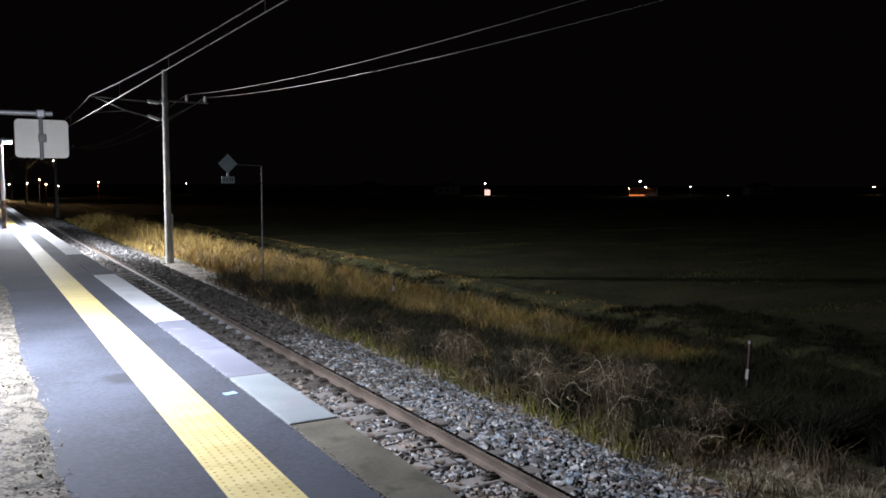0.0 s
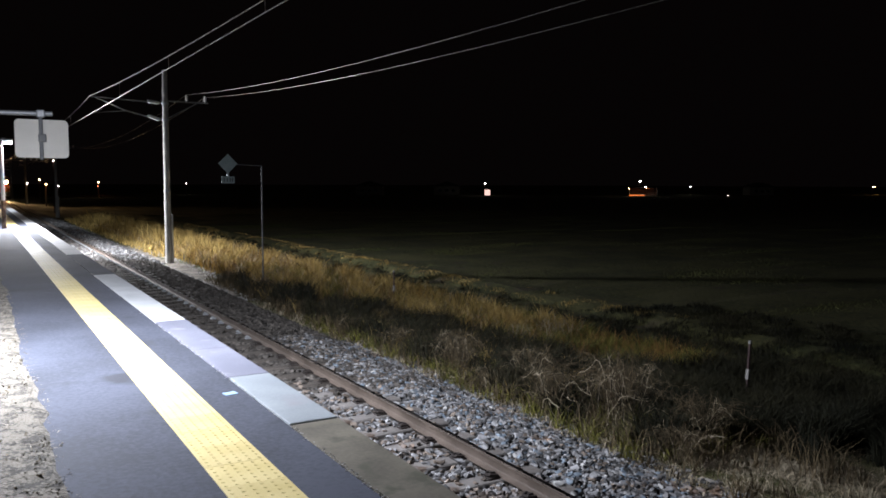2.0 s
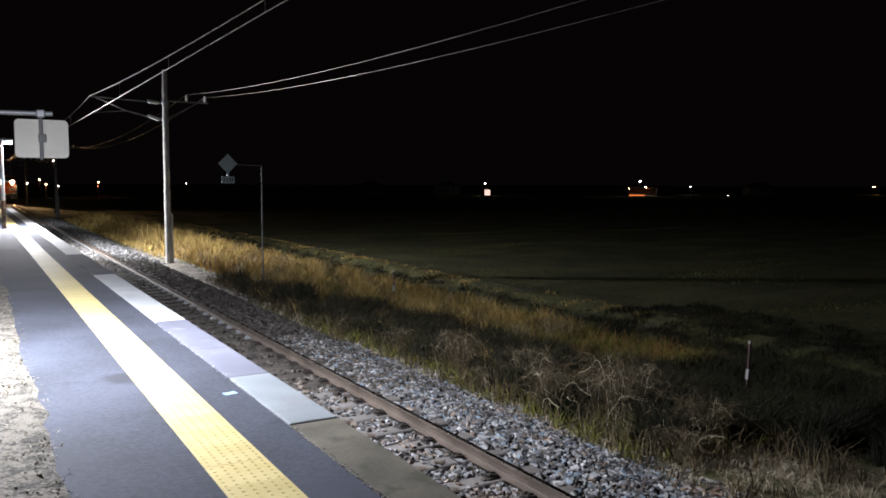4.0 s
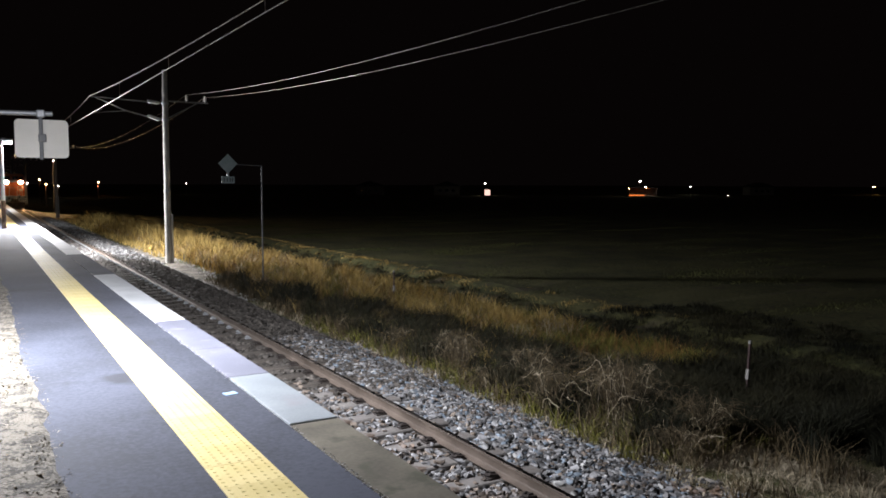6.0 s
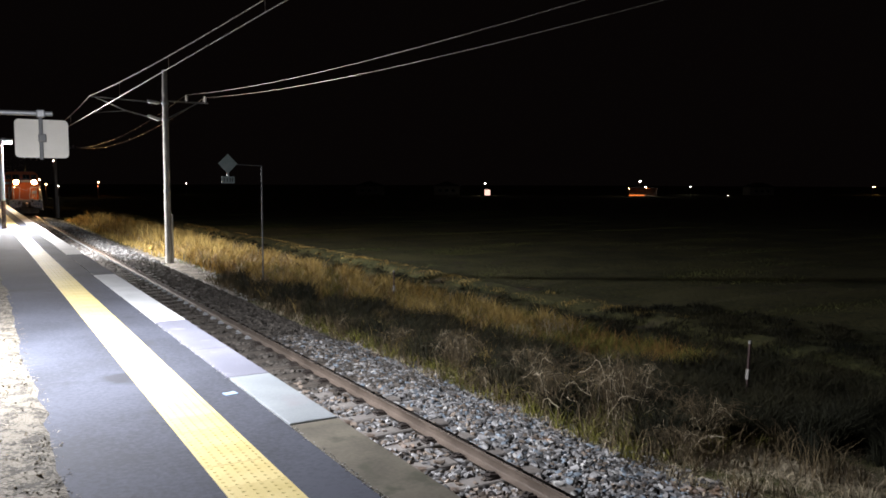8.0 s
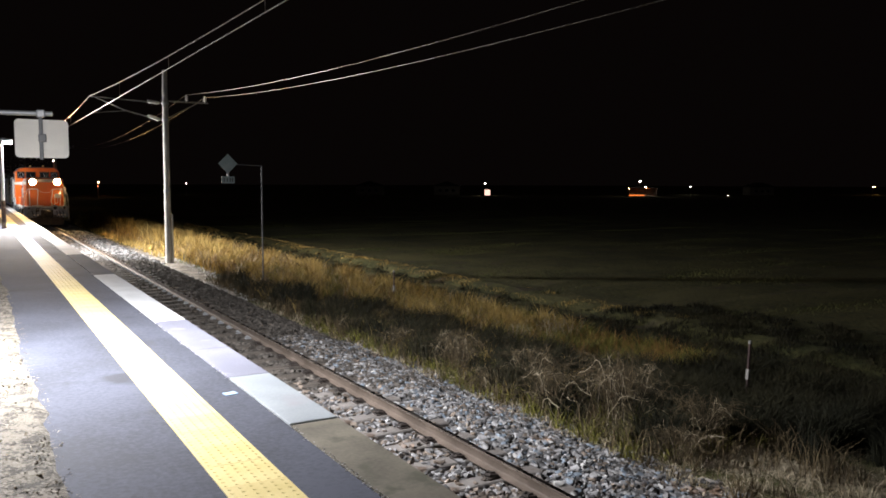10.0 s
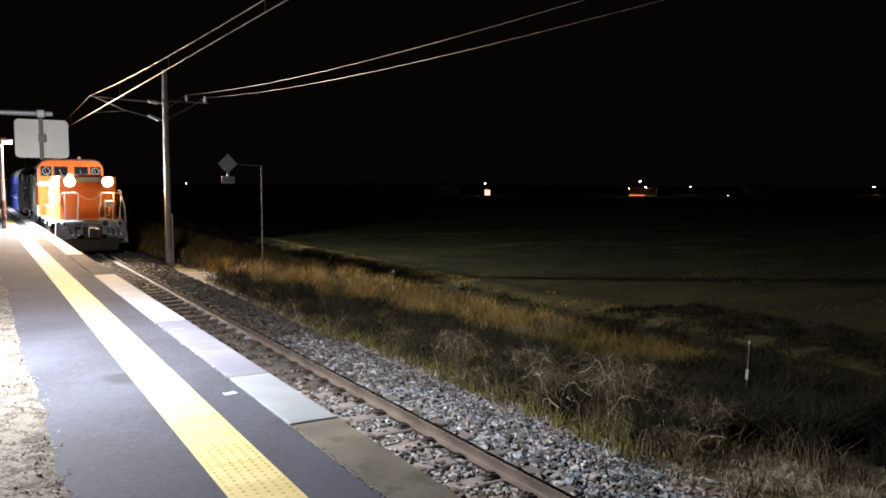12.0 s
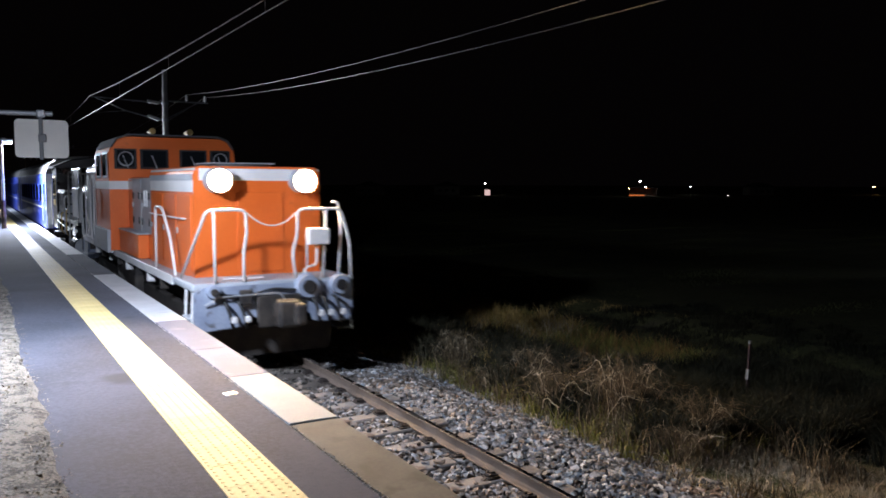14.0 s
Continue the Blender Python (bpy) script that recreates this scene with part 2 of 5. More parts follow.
def rounded(pts, r=0.08, steps=4):
    """The points with their inner corners rounded off."""
    pts = [Vector(p) for p in pts]
    out = [pts[0]]
    for a, b, c in zip(pts, pts[1:], pts[2:]):
        p, q = b + (a - b).normalized() * min(r, (a - b).length / 2), b + (c - b).normalized() * min(r, (c - b).length / 2)
        for k in range(steps + 1):
            t = k / steps
            out.append(p * (1 - t) ** 2 + b * 2 * t * (1 - t) + q * t * t)
    return out + [pts[-1]]


def prism(bm, outline, y0, y1):
    """An outline in x and z, drawn along y."""
    a = [bm.verts.new((x, y0, z)) for x, z in outline]
    b = [bm.verts.new((x, y1, z)) for x, z in outline]
    bm.faces.new(a)
    bm.faces.new(b[::-1])
    for i in range(len(a)):
        j = (i + 1) % len(a)
        bm.faces.new((a[j], a[i], b[i], b[j]))
    bmesh.ops.recalc_face_normals(bm, faces=bm.faces[:])
    return bm


def arch(w, z0, z1, r, steps=5):
    """Half-width w, from z0 to z1, with round top corners."""
    o = [(-w, z0), (w, z0)]
    for k in range(steps + 1):
        a = math.pi / 2 * k / steps
        o.append((w - r + r * math.cos(a), z1 - r + r * math.sin(a)))
    for k in range(steps + 1):
        a = math.pi / 2 + math.pi / 2 * k / steps
        o.append((-w + r + r * math.cos(a), z1 - r + r * math.sin(a)))
    return o


def thing(name, label, category, place=None, group=""):
    ob = tagged(new(name), label, category, group)
    ob.empty_display_size = 0.2
    if place is not None:
        ob.matrix_basis = place
    return ob


def setting(name, me, label="", kind="structure"):
    return tagged(new(name, me), label, kind=kind)


# ---- ground, lane, verge ----
PROFILE = [(-2500, 0.0), (-300, 0.0), (-40, 0.0), (-14, 0.1), (-7, 0.80), (-3, 0.86), (0.2, 0.80), (0.9, 0.30), (1.4, -0.55), (2.4, -0.6), (4, -0.55), (5.6, -0.5),
           (6.1, -0.42), (6.8, -0.42), (7.5, -0.46), (8.5, -0.58), (9.5, -0.72), (10.5, -0.84), (11.5, -0.92), (12.5, -0.96), (13.1, -0.98), (14.2, -0.98), (15.2, -0.98),
           (15.5, -0.86), (15.9, -0.80), (16.4, -0.82), (17.4, -0.88), (19, -0.9), (22, -0.9), (27, -0.9), (35, -0.9), (50, -0.9), (80, -0.9), (140, -0.9), (400, -0.9), (2500, -0.9)]


def lie(x):
    for (a, za), (b, zb) in zip(PROFILE, PROFILE[1:]):
        if x <= b:
            return za + (zb - za) * (x - a) / (b - a)
    return -0.9


def relief(x, y):
    """Height of the ground; rough on the bank and in the field, even under the lane and the track."""
    amp = 0.0 if x < 6.2 or 12.9 < x < 15.3 else 0.07
    if -3.5 < x < 0.3:
        amp = 0.012
    return lie(x) + amp * noise.fractal((x * 0.8, y * 0.5, 3.1), 0.8, 2.0, 3)


YS = [-400, -150, -60, -20] + [-8 + 0.8 * i for i in range(112)] + [84, 92, 102, 115, 130, 150, 180, 220, 280, 360, 480, 700, 1100, 1700, 2600]
gv = [(x, y, relief(x, y)) for y in YS for x, _ in PROFILE]
nx = len(PROFILE)
gf = [(j * nx + i, j * nx + i + 1, (j + 1) * nx + i + 1, (j + 1) * nx + i) for j in range(len(YS) - 1) for i in range(nx - 1)]
setting("ground", raw_mesh("ground", gv, gf, SOIL), "dark flat field of rough grass")

EDGE, HP, TC = 2.385, 0.945, 3.904          # platform edge, its height, the middle of the track
bm = boxed(-0.4, 1.985, -12, 118, 0.2, HP, bevel=0.01)
setting("platform", mesh_of("platform", bm, ASPHALT), "worn dark asphalt station platform")
bm = boxed(2.02, EDGE - 0.06, -12, 118, -0.6, HP - 0.12)
setting("platform_wall", mesh_of("platform_wall", bm, CONCRETE), "stained concrete platform wall")

bm = bmesh.new()
rows = []
for k in range(420):
    y = -8 + k * 0.28
    x1 = 0.43 + 0.06 * noise.noise((y * 0.6, 1.7, 0)) + 0.05 * noise.noise((y * 2.7, 4.7, 0))
    rows.append([bm.verts.new((x, y, z)) for x, z in ((-4.2, 0.86), (-2.5, 0.955), (-1.2, 0.965 + 0.02 * noise.noise((y, 0, 9))), (-0.3, 0.972 + 0.02 * noise.noise((y * 1.5, 3, 9))),
                                                       (x1 - 0.25, 0.97 + 0.015 * noise.noise((y * 2, 6, 9))), (x1 - 0.06, 0.962), (x1, 0.938))])
for a, b in zip(rows, rows[1:]):
    for i in range(6):
        bm.faces.new((a[i], a[i + 1], b[i + 1], b[i]))
setting("verge", mesh_of("verge", bm, VERGE, True), "bleached dry grass verge beside the platform")

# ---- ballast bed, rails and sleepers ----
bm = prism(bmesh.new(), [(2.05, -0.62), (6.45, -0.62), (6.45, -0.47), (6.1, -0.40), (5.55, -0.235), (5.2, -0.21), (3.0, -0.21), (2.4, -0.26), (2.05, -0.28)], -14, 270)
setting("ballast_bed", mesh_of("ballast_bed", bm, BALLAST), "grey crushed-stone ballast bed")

bm = bmesh.new()
rows = []
for k in range(76):
    y = 22.0 + 0.29 * k
    end = min(1.0, k / 14, (75 - k) / 14)
    x1 = 6.3 + end * (0.95 + 0.35 * noise.noise((y * 0.5, 8.1, 0)) + 0.2 * noise.noise((y * 1.9, 2.2, 0)))
    x0 = 6.12 + 0.05 * noise.noise((y * 1.3, 5.5, 0))
    row = []
    for i in range(7):
        x = x0 + (x1 - x0) * i / 6
        edge = 0.05 if i in (0, 6) else 0.0
        row.append(bm.verts.new((x, y, lie(x) + 0.035 - 2 * edge + 0.035 * noise.noise((x * 3, y * 2, 1.5)))))
    rows.append(row)
for a, b in zip(rows, rows[1:]):
    for i in range(6):
        bm.faces.new((a[i], a[i + 1], b[i + 1], b[i]))
setting("gravel_shoulder", mesh_of("gravel_shoulder", bm, GRAVEL, True), "pale trodden gravel shoulder round the mast")

track = tagged(new("track"), "single railway track on concrete sleepers", kind="structure")
RAIL = [(-0.0635, -0.153), (0.0635, -0.153), (0.0635, -0.142), (0.016, -0.124), (0.008, -0.112), (0.008, -0.05), (0.0325, -0.036), (0.0325, -0.004), (0.027, -0.001), (-0.027, -0.001), (-0.0325, -0.004),
        (-0.0325, -0.036), (-0.008, -0.05), (-0.008, -0.112), (-0.016, -0.124), (-0.0635, -0.142)]
CROWN = [(x * side, z) for side, row in ((-1, ((0.0335, -0.014), (0.0325, -0.007), (0.030, -0.0035), (0.025, -0.001))), (1, ((0.0, 0.001), (0.025, -0.001), (0.030, -0.0035), (0.0325, -0.007), (0.0335, -0.014)))) for x, z in row]
for side in (-1, 1):
    rail = part("rail", prism(bmesh.new(), RAIL, -14, 270), RAIL_SIDE, track, "rusty steel rail with a bright worn head", at=pose(TC + side * 0.566, 0, 0))
    part("running_surface", prism(bmesh.new(), CROWN, -14, 270), RAIL_TOP, rail, "bright polished rail head", True)
STEP, FIRST = 0.629, 5.755 - 16 * 0.629
bm = prism(bmesh.new(), [(-0.15, -0.33), (0.15, -0.33), (0.115, -0.17), (0.1, -0.155), (-0.1, -0.155), (-0.115, -0.17)], -1.0, 1.0)
dark_sleeper_mesh = mesh_of("dark_sleeper", bm.copy(), SLEEPER_DARK)
sleeper_mesh = mesh_of("sleeper", bm, SLEEPER)
bm = bmesh.new()
box(bm, -0.075, 0.075, -0.055, 0.055, -0.155, -0.138, 0.004, 1)
tube(bm, [(-0.05, -0.04, -0.135), (0.02, -0.045, -0.11), (0.06, -0.02, -0.118), (0.05, 0.03, -0.112), (-0.03, 0.04, -0.12)], 0.013, 6)
rod(bm, (0.01, 0, -0.14), (0.01, 0, -0.095), 0.02, n=6)
pale_clip_mesh = mesh_of("pale_rail_clip", bm.copy(), STEEL)
clip_mesh = mesh_of("rail_clip", bm, CLIP)
for k in range(300):
    y = FIRST + k * STEP
    s = new("sleeper", sleeper_mesh if y < 10.5 else dark_sleeper_mesh)
    s.parent = track
    s.matrix_basis = pose(TC + random.uniform(-0.02, 0.02), y + random.uniform(-0.012, 0.012), 0, 0, 0, 90 + random.uniform(-0.5, 0.5))
    if 3 < y < 60:
        for off, turn in ((0.566 - 0.115, 180), (0.566 + 0.115, 0)):
            c = new("rail_clip", pale_clip_mesh if y > 14 and turn == 180 else clip_mesh)
            c.parent = track
            c.matrix_basis = pose(TC + off, y, 0, 0, 0, turn) @ Matrix.Diagonal((0.75, 0.75, 1, 1) if y > 14 else (1.15, 1.2, 1.0, 1))


# ---- platform surface pieces ----
def tile_mesh(studs):
    bm = boxed(-0.1995, 0.1995, -0.1995, 0.1995, -0.03, 0.0, 0.002, 1)
    if studs:
        for i in range(6):
            for j in range(6):
                bmesh.ops.create_cone(bm, cap_ends=True, segments=6, radius1=0.012, radius2=0.0105, depth=0.003, matrix=Matrix.Translation((-0.165 + i * 0.066, -0.165 + j * 0.066, 0.0016)))
    return mesh_of("tactile_tile", bm, TACTILE)


studded, plain = tile_mesh(True), tile_mesh(False)
paving = tagged(new("tactile_strip"), "yellow studded tactile paving strip", kind="structure")
for k in range(290):
    y = -6 + k * 0.4
    t = new("tactile_tile", studded if 2 < y < 24 else plain)
    t.parent = paving
    t.matrix_basis = pose(1.4035, y, HP + 0.006 + random.uniform(-0.0008, 0.0008))

coping = tagged(new("coping"), "concrete platform edge slabs, some whitened", kind="structure")
SLABS = [(-6.0, -3.2, SLAB_OLD), (-3.2, -0.4, SLAB_OLD), (-0.4, 2.6, SLAB_OLD), (2.6, 5.63, SLAB_OLD), (5.63, 7.30, SLAB_WHITE), (7.30, 8.7, SLAB_GREY), (8.7, 10.76, SLAB_GREY),
         (10.76, 13.8, SLAB_NEW), (13.8, 16.87, SLAB_NEW), (16.87, 19.4, ASPHALT), (19.4, 22.0, ASPHALT)]
SLABS += [(22.0 + 3 * i, 25.0 + 3 * i, SLAB_NEW) for i in range(32)]
for y0, y1, m in SLABS:
    low = 0.008 if m is SLAB_OLD else 0.0
    part("coping_slab", boxed(1.992, EDGE, y0 + 0.005, y1 - 0.005, HP - 0.12, HP + 0.006 - low, 0.012, 2), m, coping)


# ---- overhead line ----
MAST_X, MAST_Y, SPAN = 6.596, 32.47, 48.0


def build_mast():
    t = thing("catenary_mast", "grey concrete overhead-line mast with bracket and insulators", "mast", pose(MAST_X, MAST_Y, 0), "masts along the track")
    part("pole", rodded((0, 0, -0.9), (0, 0, 7.13), 0.135, 0.10, 20), MAST_CONCRETE, t, smooth=False)
    part("cable_guard", boxed(0.13, 0.19, -0.06, 0.04, -0.6, 1.55, 0.015), STEEL, t, "grey steel cable guard")
    for z in (2.45, 5.84, 5.21):
        part("band", rodded((0, 0, z - 0.04), (0, 0, z + 0.04), 0.138, n=20), STEEL, t)
    top = part("top_tube", tubed([(-0.18, 0, 5.86), (-2.72, 0, 5.98)], 0.024), GALV, t)
    low = part("stay_tube", tubed([(-0.18, 0, 5.20), (-1.5, 0, 5.52), (-2.5, 0, 5.95)], 0.024), GALV, t)
    part("steady_arm", tubed([(-1.45, 0, 5.5), (-2.2, 0, 5.42), (-2.69, 0, 5.345)], 0.016), GALV, t)
    for z, up in ((5.86, 0.008), (5.22, 0.03)):
        bm = bmesh.new()
        for k in range(7):
            x = -0.27 - k * 0.052
            rod(bm, (x, 0, z + up * k * 0.6), (x - 0.03, 0, z + up * (k + 0.6) * 0.6), 0.075, 0.05, 12)
        rod(bm, (-0.2, 0, z), (-0.66, 0, z + up * 4.4), 0.04)
        part("insulator", bm, INSULATOR, t, "white ribbed porcelain insulator")
    part("crossarm", boxed(-0.2, 1.65, -0.035, 0.035, 5.92, 5.97, 0.008), GALV, t)
    part("brace", tubed([(0.12, 0, 5.3), (1.2, 0, 5.9)], 0.022), GALV, t)
    for x in (0.815, 1.525):
        bm = bmesh.new()
        rod(bm, (x, 0, 5.97), (x, 0, 6.22), 0.025)
        for k in range(3):
            rod(bm, (x, 0, 6.02 + k * 0.06), (x, 0, 6.05 + k * 0.06), 0.07, 0.04, 12)
        part("pin_insulator", bm, INSULATOR, t)
    return t


mast = build_mast()
for k in (-1, 1, 2, 3):
    copy_thing(mast, pose(MAST_X, MAST_Y + k * SPAN, 0))


def wire(name, label, x, z, sag, r, y0=MAST_Y - SPAN, spans=4, mat=WIRE):
    pts = []
    for s in range(spans):
        for k in range(24):
            u = k / 24
            pts.append((x, y0 + (s + u) * SPAN, z - 4 * sag * u * (1 - u)))
    pts.append((x, y0 + spans * SPAN, z))
    return tagged(new(name, mesh_of(name, tubed(pts, r, 6), mat)), label, "wire")


wire("contact_wire", "straight copper contact wire over the track", TC, 5.326, 0.0, 0.009)
wire("messenger_wire", "sagging messenger wire above the contact wire", TC, 5.99, 0.48, 0.009)
wire("feeder_wire", "sagging feeder wire on the mast crossarms", MAST_X + 0.815, 6.23, 0.92, 0.008, mat=FEEDER)
wire("feeder_wire", "sagging feeder wire on the mast crossarms", MAST_X + 1.525, 6.16, 0.92, 0.008, mat=FEEDER)
hangers = tagged(new("dropper_wires"), "thin droppers between messenger and contact wire", "wire")
for s in range(4):
    for k in range(1, 7):
        u = k / 7
        y = MAST_Y - SPAN + (s + u) * SPAN
        part("dropper", rodded((TC, y, 5.33), (TC, y, 5.99 - 4 * 0.48 * u * (1 - u)), 0.003, n=5), WIRE, hangers)

# ---- posts, signs and lamps ----
def build_platform_lamp(place, ox=0.3, oy=-0.3, name="platform_lamp", label="white platform lamp post with a lit flat head"):
    x, y, z = place
    t = thing(name, label, "lamp", pose(x, y, HP), "platform lamps")
    h = z - HP
    part("lower_post", rodded((ox, oy, -0.2), (ox, oy, 1.1), 0.085, n=16), POST_DARK, t, "dark painted lower post")
    part("upper_post", rodded((ox, oy, 1.1), (ox, oy, h + 0.05), 0.075, 0.06, n=16), POST_WHITE, t)
    part("arm", tubed(rounded([(ox, oy, h), (ox, oy, h + 0.12), (0.0, 0.0, h + 0.12)], 0.1), 0.03), POST_WHITE, t)
    head = part("lamp_head", boxed(-0.25, 0.25, -0.16, 0.16, 0.0, 0.11, 0.03), POST_WHITE, t, at=pose(0, 0, h))
    part("diffuser", boxed(-0.22, 0.22, -0.13, 0.13, -0.06, -0.004, 0.01), LAMP_COOL, head, "glowing white diffuser")
    return t


build_platform_lamp(LAMP_FAR, -0.17, -0.15)
build_platform_lamp(LAMP_NEAR, -0.6, 0.0)
build_platform_lamp(LAMP_LAST, -0.6, 0.0)


def build_hanging_sign():
    y = 18.0
    t = thing("platform_sign", "pale rounded signboard seen from behind on a steel arm", "sign", pose(0, y, HP))
    z = -HP
    part("post", rodded((-1.1, 0.12, -0.1), (-1.1, 0.12, 3.45), 0.06, n=14), STEEL, t)
    part("arm", tubed([(-1.1, 0.12, 4.12 + z), (1.46, 0.12, 4.15 + z)], 0.048, 12), STEEL, t, "bare steel arm")
    bm = bmesh.new()
    out = []
    w, h, r = 0.49, 0.385, 0.085
    for cx, cz, a0 in ((w - r, h - r, 0), (-w + r, h - r, 90), (-w + r, -h + r, 180), (w - r, -h + r, 270)):
        for k in range(6):
            a = radians(a0 + 18 * k)
            out.append((cx + r * math.cos(a), cz + r * math.sin(a)))
    prism(bm, out, 0.0, 0.022)
    board = part("board", bm, SIGN_BACK, t, "pale beige sign back with rounded corners", at=pose(1.26, 0.17, 3.645 + z))
    part("clamp", boxed(1.17, 1.32, 0.03, 0.165, 4.07 + z, 4.22 + z, 0.02), STEEL, t)
    part("bracket", boxed(1.205, 1.275, 0.09, 0.155, 3.22 + z, 4.1 + z, 0.01), GALV, t, "dark steel bracket")
    part("bracket_joint", boxed(1.19, 1.335, 0.07, 0.16, 3.58 + z, 3.74 + z, 0.02), GALV, t)
    return t


build_hanging_sign()


def build_track_sign():
    y = 24.16
    g = relief(7.74, y)
    t = thing("track_sign", "grey diamond track sign on an arm from a thin post", "sign", pose(7.74, y, g))
    z = -g
    part("post", rodded((0, 0, -0.3), (0, 0, 3.3 + z), 0.024, n=12), GALV, t)
    part("arm", tubed([(0, 0, 3.3 + z), (-1.05, -0.01, 3.34 + z)], 0.011), GALV, t)
    d = part("diamond_plate", prism(bmesh.new(), [(0, -0.29), (0.29, 0), (0, 0.29), (-0.29, 0)], -0.035, -0.015), SIGN_FACE, t, "grey diamond plate", at=pose(-1.05, 0, 3.35 + z))
    part("plate_rib", boxed(-0.03, 0.03, -0.014, 0.006, -0.27, 0.27), STEEL, d)
    part("hanger", boxed(-1.08, -1.02, -0.012, 0.012, 2.9 + z, 3.15 + z), STEEL, t)
    lp = part("small_plate", boxed(-0.2, 0.2, -0.036, -0.016, -0.105, 0.105, 0.006, 1), SIGN_FACE, t, at=pose(-1.05, 0, 2.86 + z))
    for x in (-0.12, -0.03, 0.06, 0.13):
        part("dark_bar", boxed(x - 0.018, x + 0.018, -0.041, -0.0365, -0.06, 0.06), DARK, lp)
    return t


build_track_sign()


def build_stake(x, y, top, lean):
    g = relief(x, y)
    t = thing("boundary_stake", "thin white boundary stake in the grass", "stake", pose(x, y, g - 0.1, 0, lean, 0), "boundary stakes")
    h = top - g + 0.1
    part("shaft", boxed(-0.02, 0.02, -0.02, 0.02, 0, h, 0.005, 1), POST_DARK, t, "dark weathered shaft")
    part("cap", boxed(-0.024, 0.024, -0.024, 0.024, h - 0.045, h + 0.01, 0.006, 1), MAST_CONCRETE, t, "pale painted cap")
    part("band", boxed(-0.028, 0.028, -0.028, 0.028, h * 0.48, h * 0.62, 0.004, 1), MAST_CONCRETE, t, "pale painted band")


build_stake(10.74, 21.05, 0.17, 0)
build_stake(10.56, 8.3, 0.27, 3)
plate = tagged(new("floor_marker", mesh_of("floor_marker", boxed(-0.055, 0.055, -0.045, 0.045, 0, 0.006, 0.002, 1), MARKER_BLUE)), "small pale blue marker plate on the asphalt", "marker")
plate.matrix_basis = pose(1.85, 6.73, HP, 0, 0, 8)


# ---- lights of the town across the field ----
def build_street_lamp(x, y, z, mat, label, r=0.16):
    t = thing("street_lamp", label, "street lamp", pose(x, y, -0.9), "distant street lamps")
    h = z + 0.9
    part("pole", rodded((0, 0.3, -0.3), (0, 0.3, h + 0.1), 0.09, 0.06, 8), POST_DARK, t)
    part("arm", tubed([(0, 0.3, h + 0.1), (0, 0, h + 0.15)], 0.03, 6), STEEL, t)
    bm = bmesh.new()
    bmesh.ops.create_icosphere(bm, subdivisions=1, radius=r, matrix=Matrix.Diagonal((1, 1, 0.8, 1)))
    part("bulb", bm, mat, t, at=pose(0, -0.1, h))
    part("shade", rodded((0, -0.1, h + r * 0.7), (0, -0.1, h + r * 1.2), r * 1.3, r * 0.6, 10), STEEL, t)


def build_house(x, y, w, d, h, turn, label, window=None):
    t = thing("house", label, "house", pose(x, y, -0.95, 0, 0, turn), "distant houses")
    part("wall", boxed(-w / 2, w / 2, -d / 2, d / 2, 0, h, 0.02, 1), HOUSE_WALL, t)
    part("roof", prism(bmesh.new(), [(-w / 2 - 0.5, h), (w / 2 + 0.5, h), (w / 2 + 0.5, h + 0.15), (0, h + 1.7), (-w / 2 - 0.5, h + 0.15)], -d / 2 - 0.5, d / 2 + 0.5), ROOF_TILE, t)
    for k in (-1, 0, 1):
        f = part("window", boxed(k * w / 4 - 0.65, k * w / 4 + 0.65, -d / 2 - 0.05, -d / 2 + 0.03, 1.0, 2.1), STEEL, t)
        part("pane", boxed(k * w / 4 - 0.58, k * w / 4 + 0.58, -d / 2 - 0.07, -d / 2 - 0.052, 1.07, 2.03), window if window and k == 0 else GLASS, f)


def bearing(px, dist):
    """The place at that distance in the direction of a column of the view."""
    a = YAW + math.atan((px - 784) / 1406.2)
    return dist / math.cos(a - YAW) * math.sin(a), dist / math.cos(a - YAW) * math.cos(a)


def level(py, px, dist):
    return 2.755 - (py - 326.3 - (px - 784) * 0.00365) * dist / 1406.2


TOWN = [(18, 326, 150, TOWN_WHITE, 0.24), (50, 325, 160, TOWN_WHITE, 0.24), (72, 318, 140, TOWN_WARM, 0.2), (83, 326, 115, TOWN_WARM, 0.26), (98, 285, 84, TOWN_WHITE, 0.11),
        (105, 329, 190, TOWN_WHITE, 0.28), (176, 323, 200, TOWN_WARM, 0.36), (175, 330, 230, TOWN_RED, 0.34), (331, 325, 260, TOWN_WHITE, 0.26), (858, 325, 262, TOWN_WHITE, 0.36), (1131, 321, 255, TOWN_WHITE, 0.5),
        (1141, 331, 262, TOWN_WHITE, 0.4), (1111, 334, 270, TOWN_WARM, 0.24), (1220, 331, 300, TOWN_WHITE, 0.36), (1287, 346, 240, TOWN_WHITE, 0.09), (1543, 331, 320, TOWN_WARM, 0.44)]
for px, py, dist, m, r in TOWN:
    x, y = bearing(px, dist)
    warm = {TOWN_WHITE: "white", TOWN_WARM: "orange", TOWN_RED: "red"}[m]
    build_street_lamp(x, y, level(py, px, dist), m, "distant street lamp with a %s light" % warm, r * (0.65 if px > 340 else 0.5))

x, y = bearing(862, 258)
kiosk = thing("vending_machine", "distant vending machine with a lit pinkish front", "vending machine", pose(x, y, -0.92, 0, 0, -33))
part("cabinet", boxed(-0.95, 0.95, -0.05, 0.8, 0, 2.05, 0.04), HOUSE_WALL, kiosk)
part("front_panel", boxed(-0.88, 0.88, -0.09, -0.055, 0.15, 1.95, 0.03), TOWN_PINK, kiosk, "glowing pinkish front")

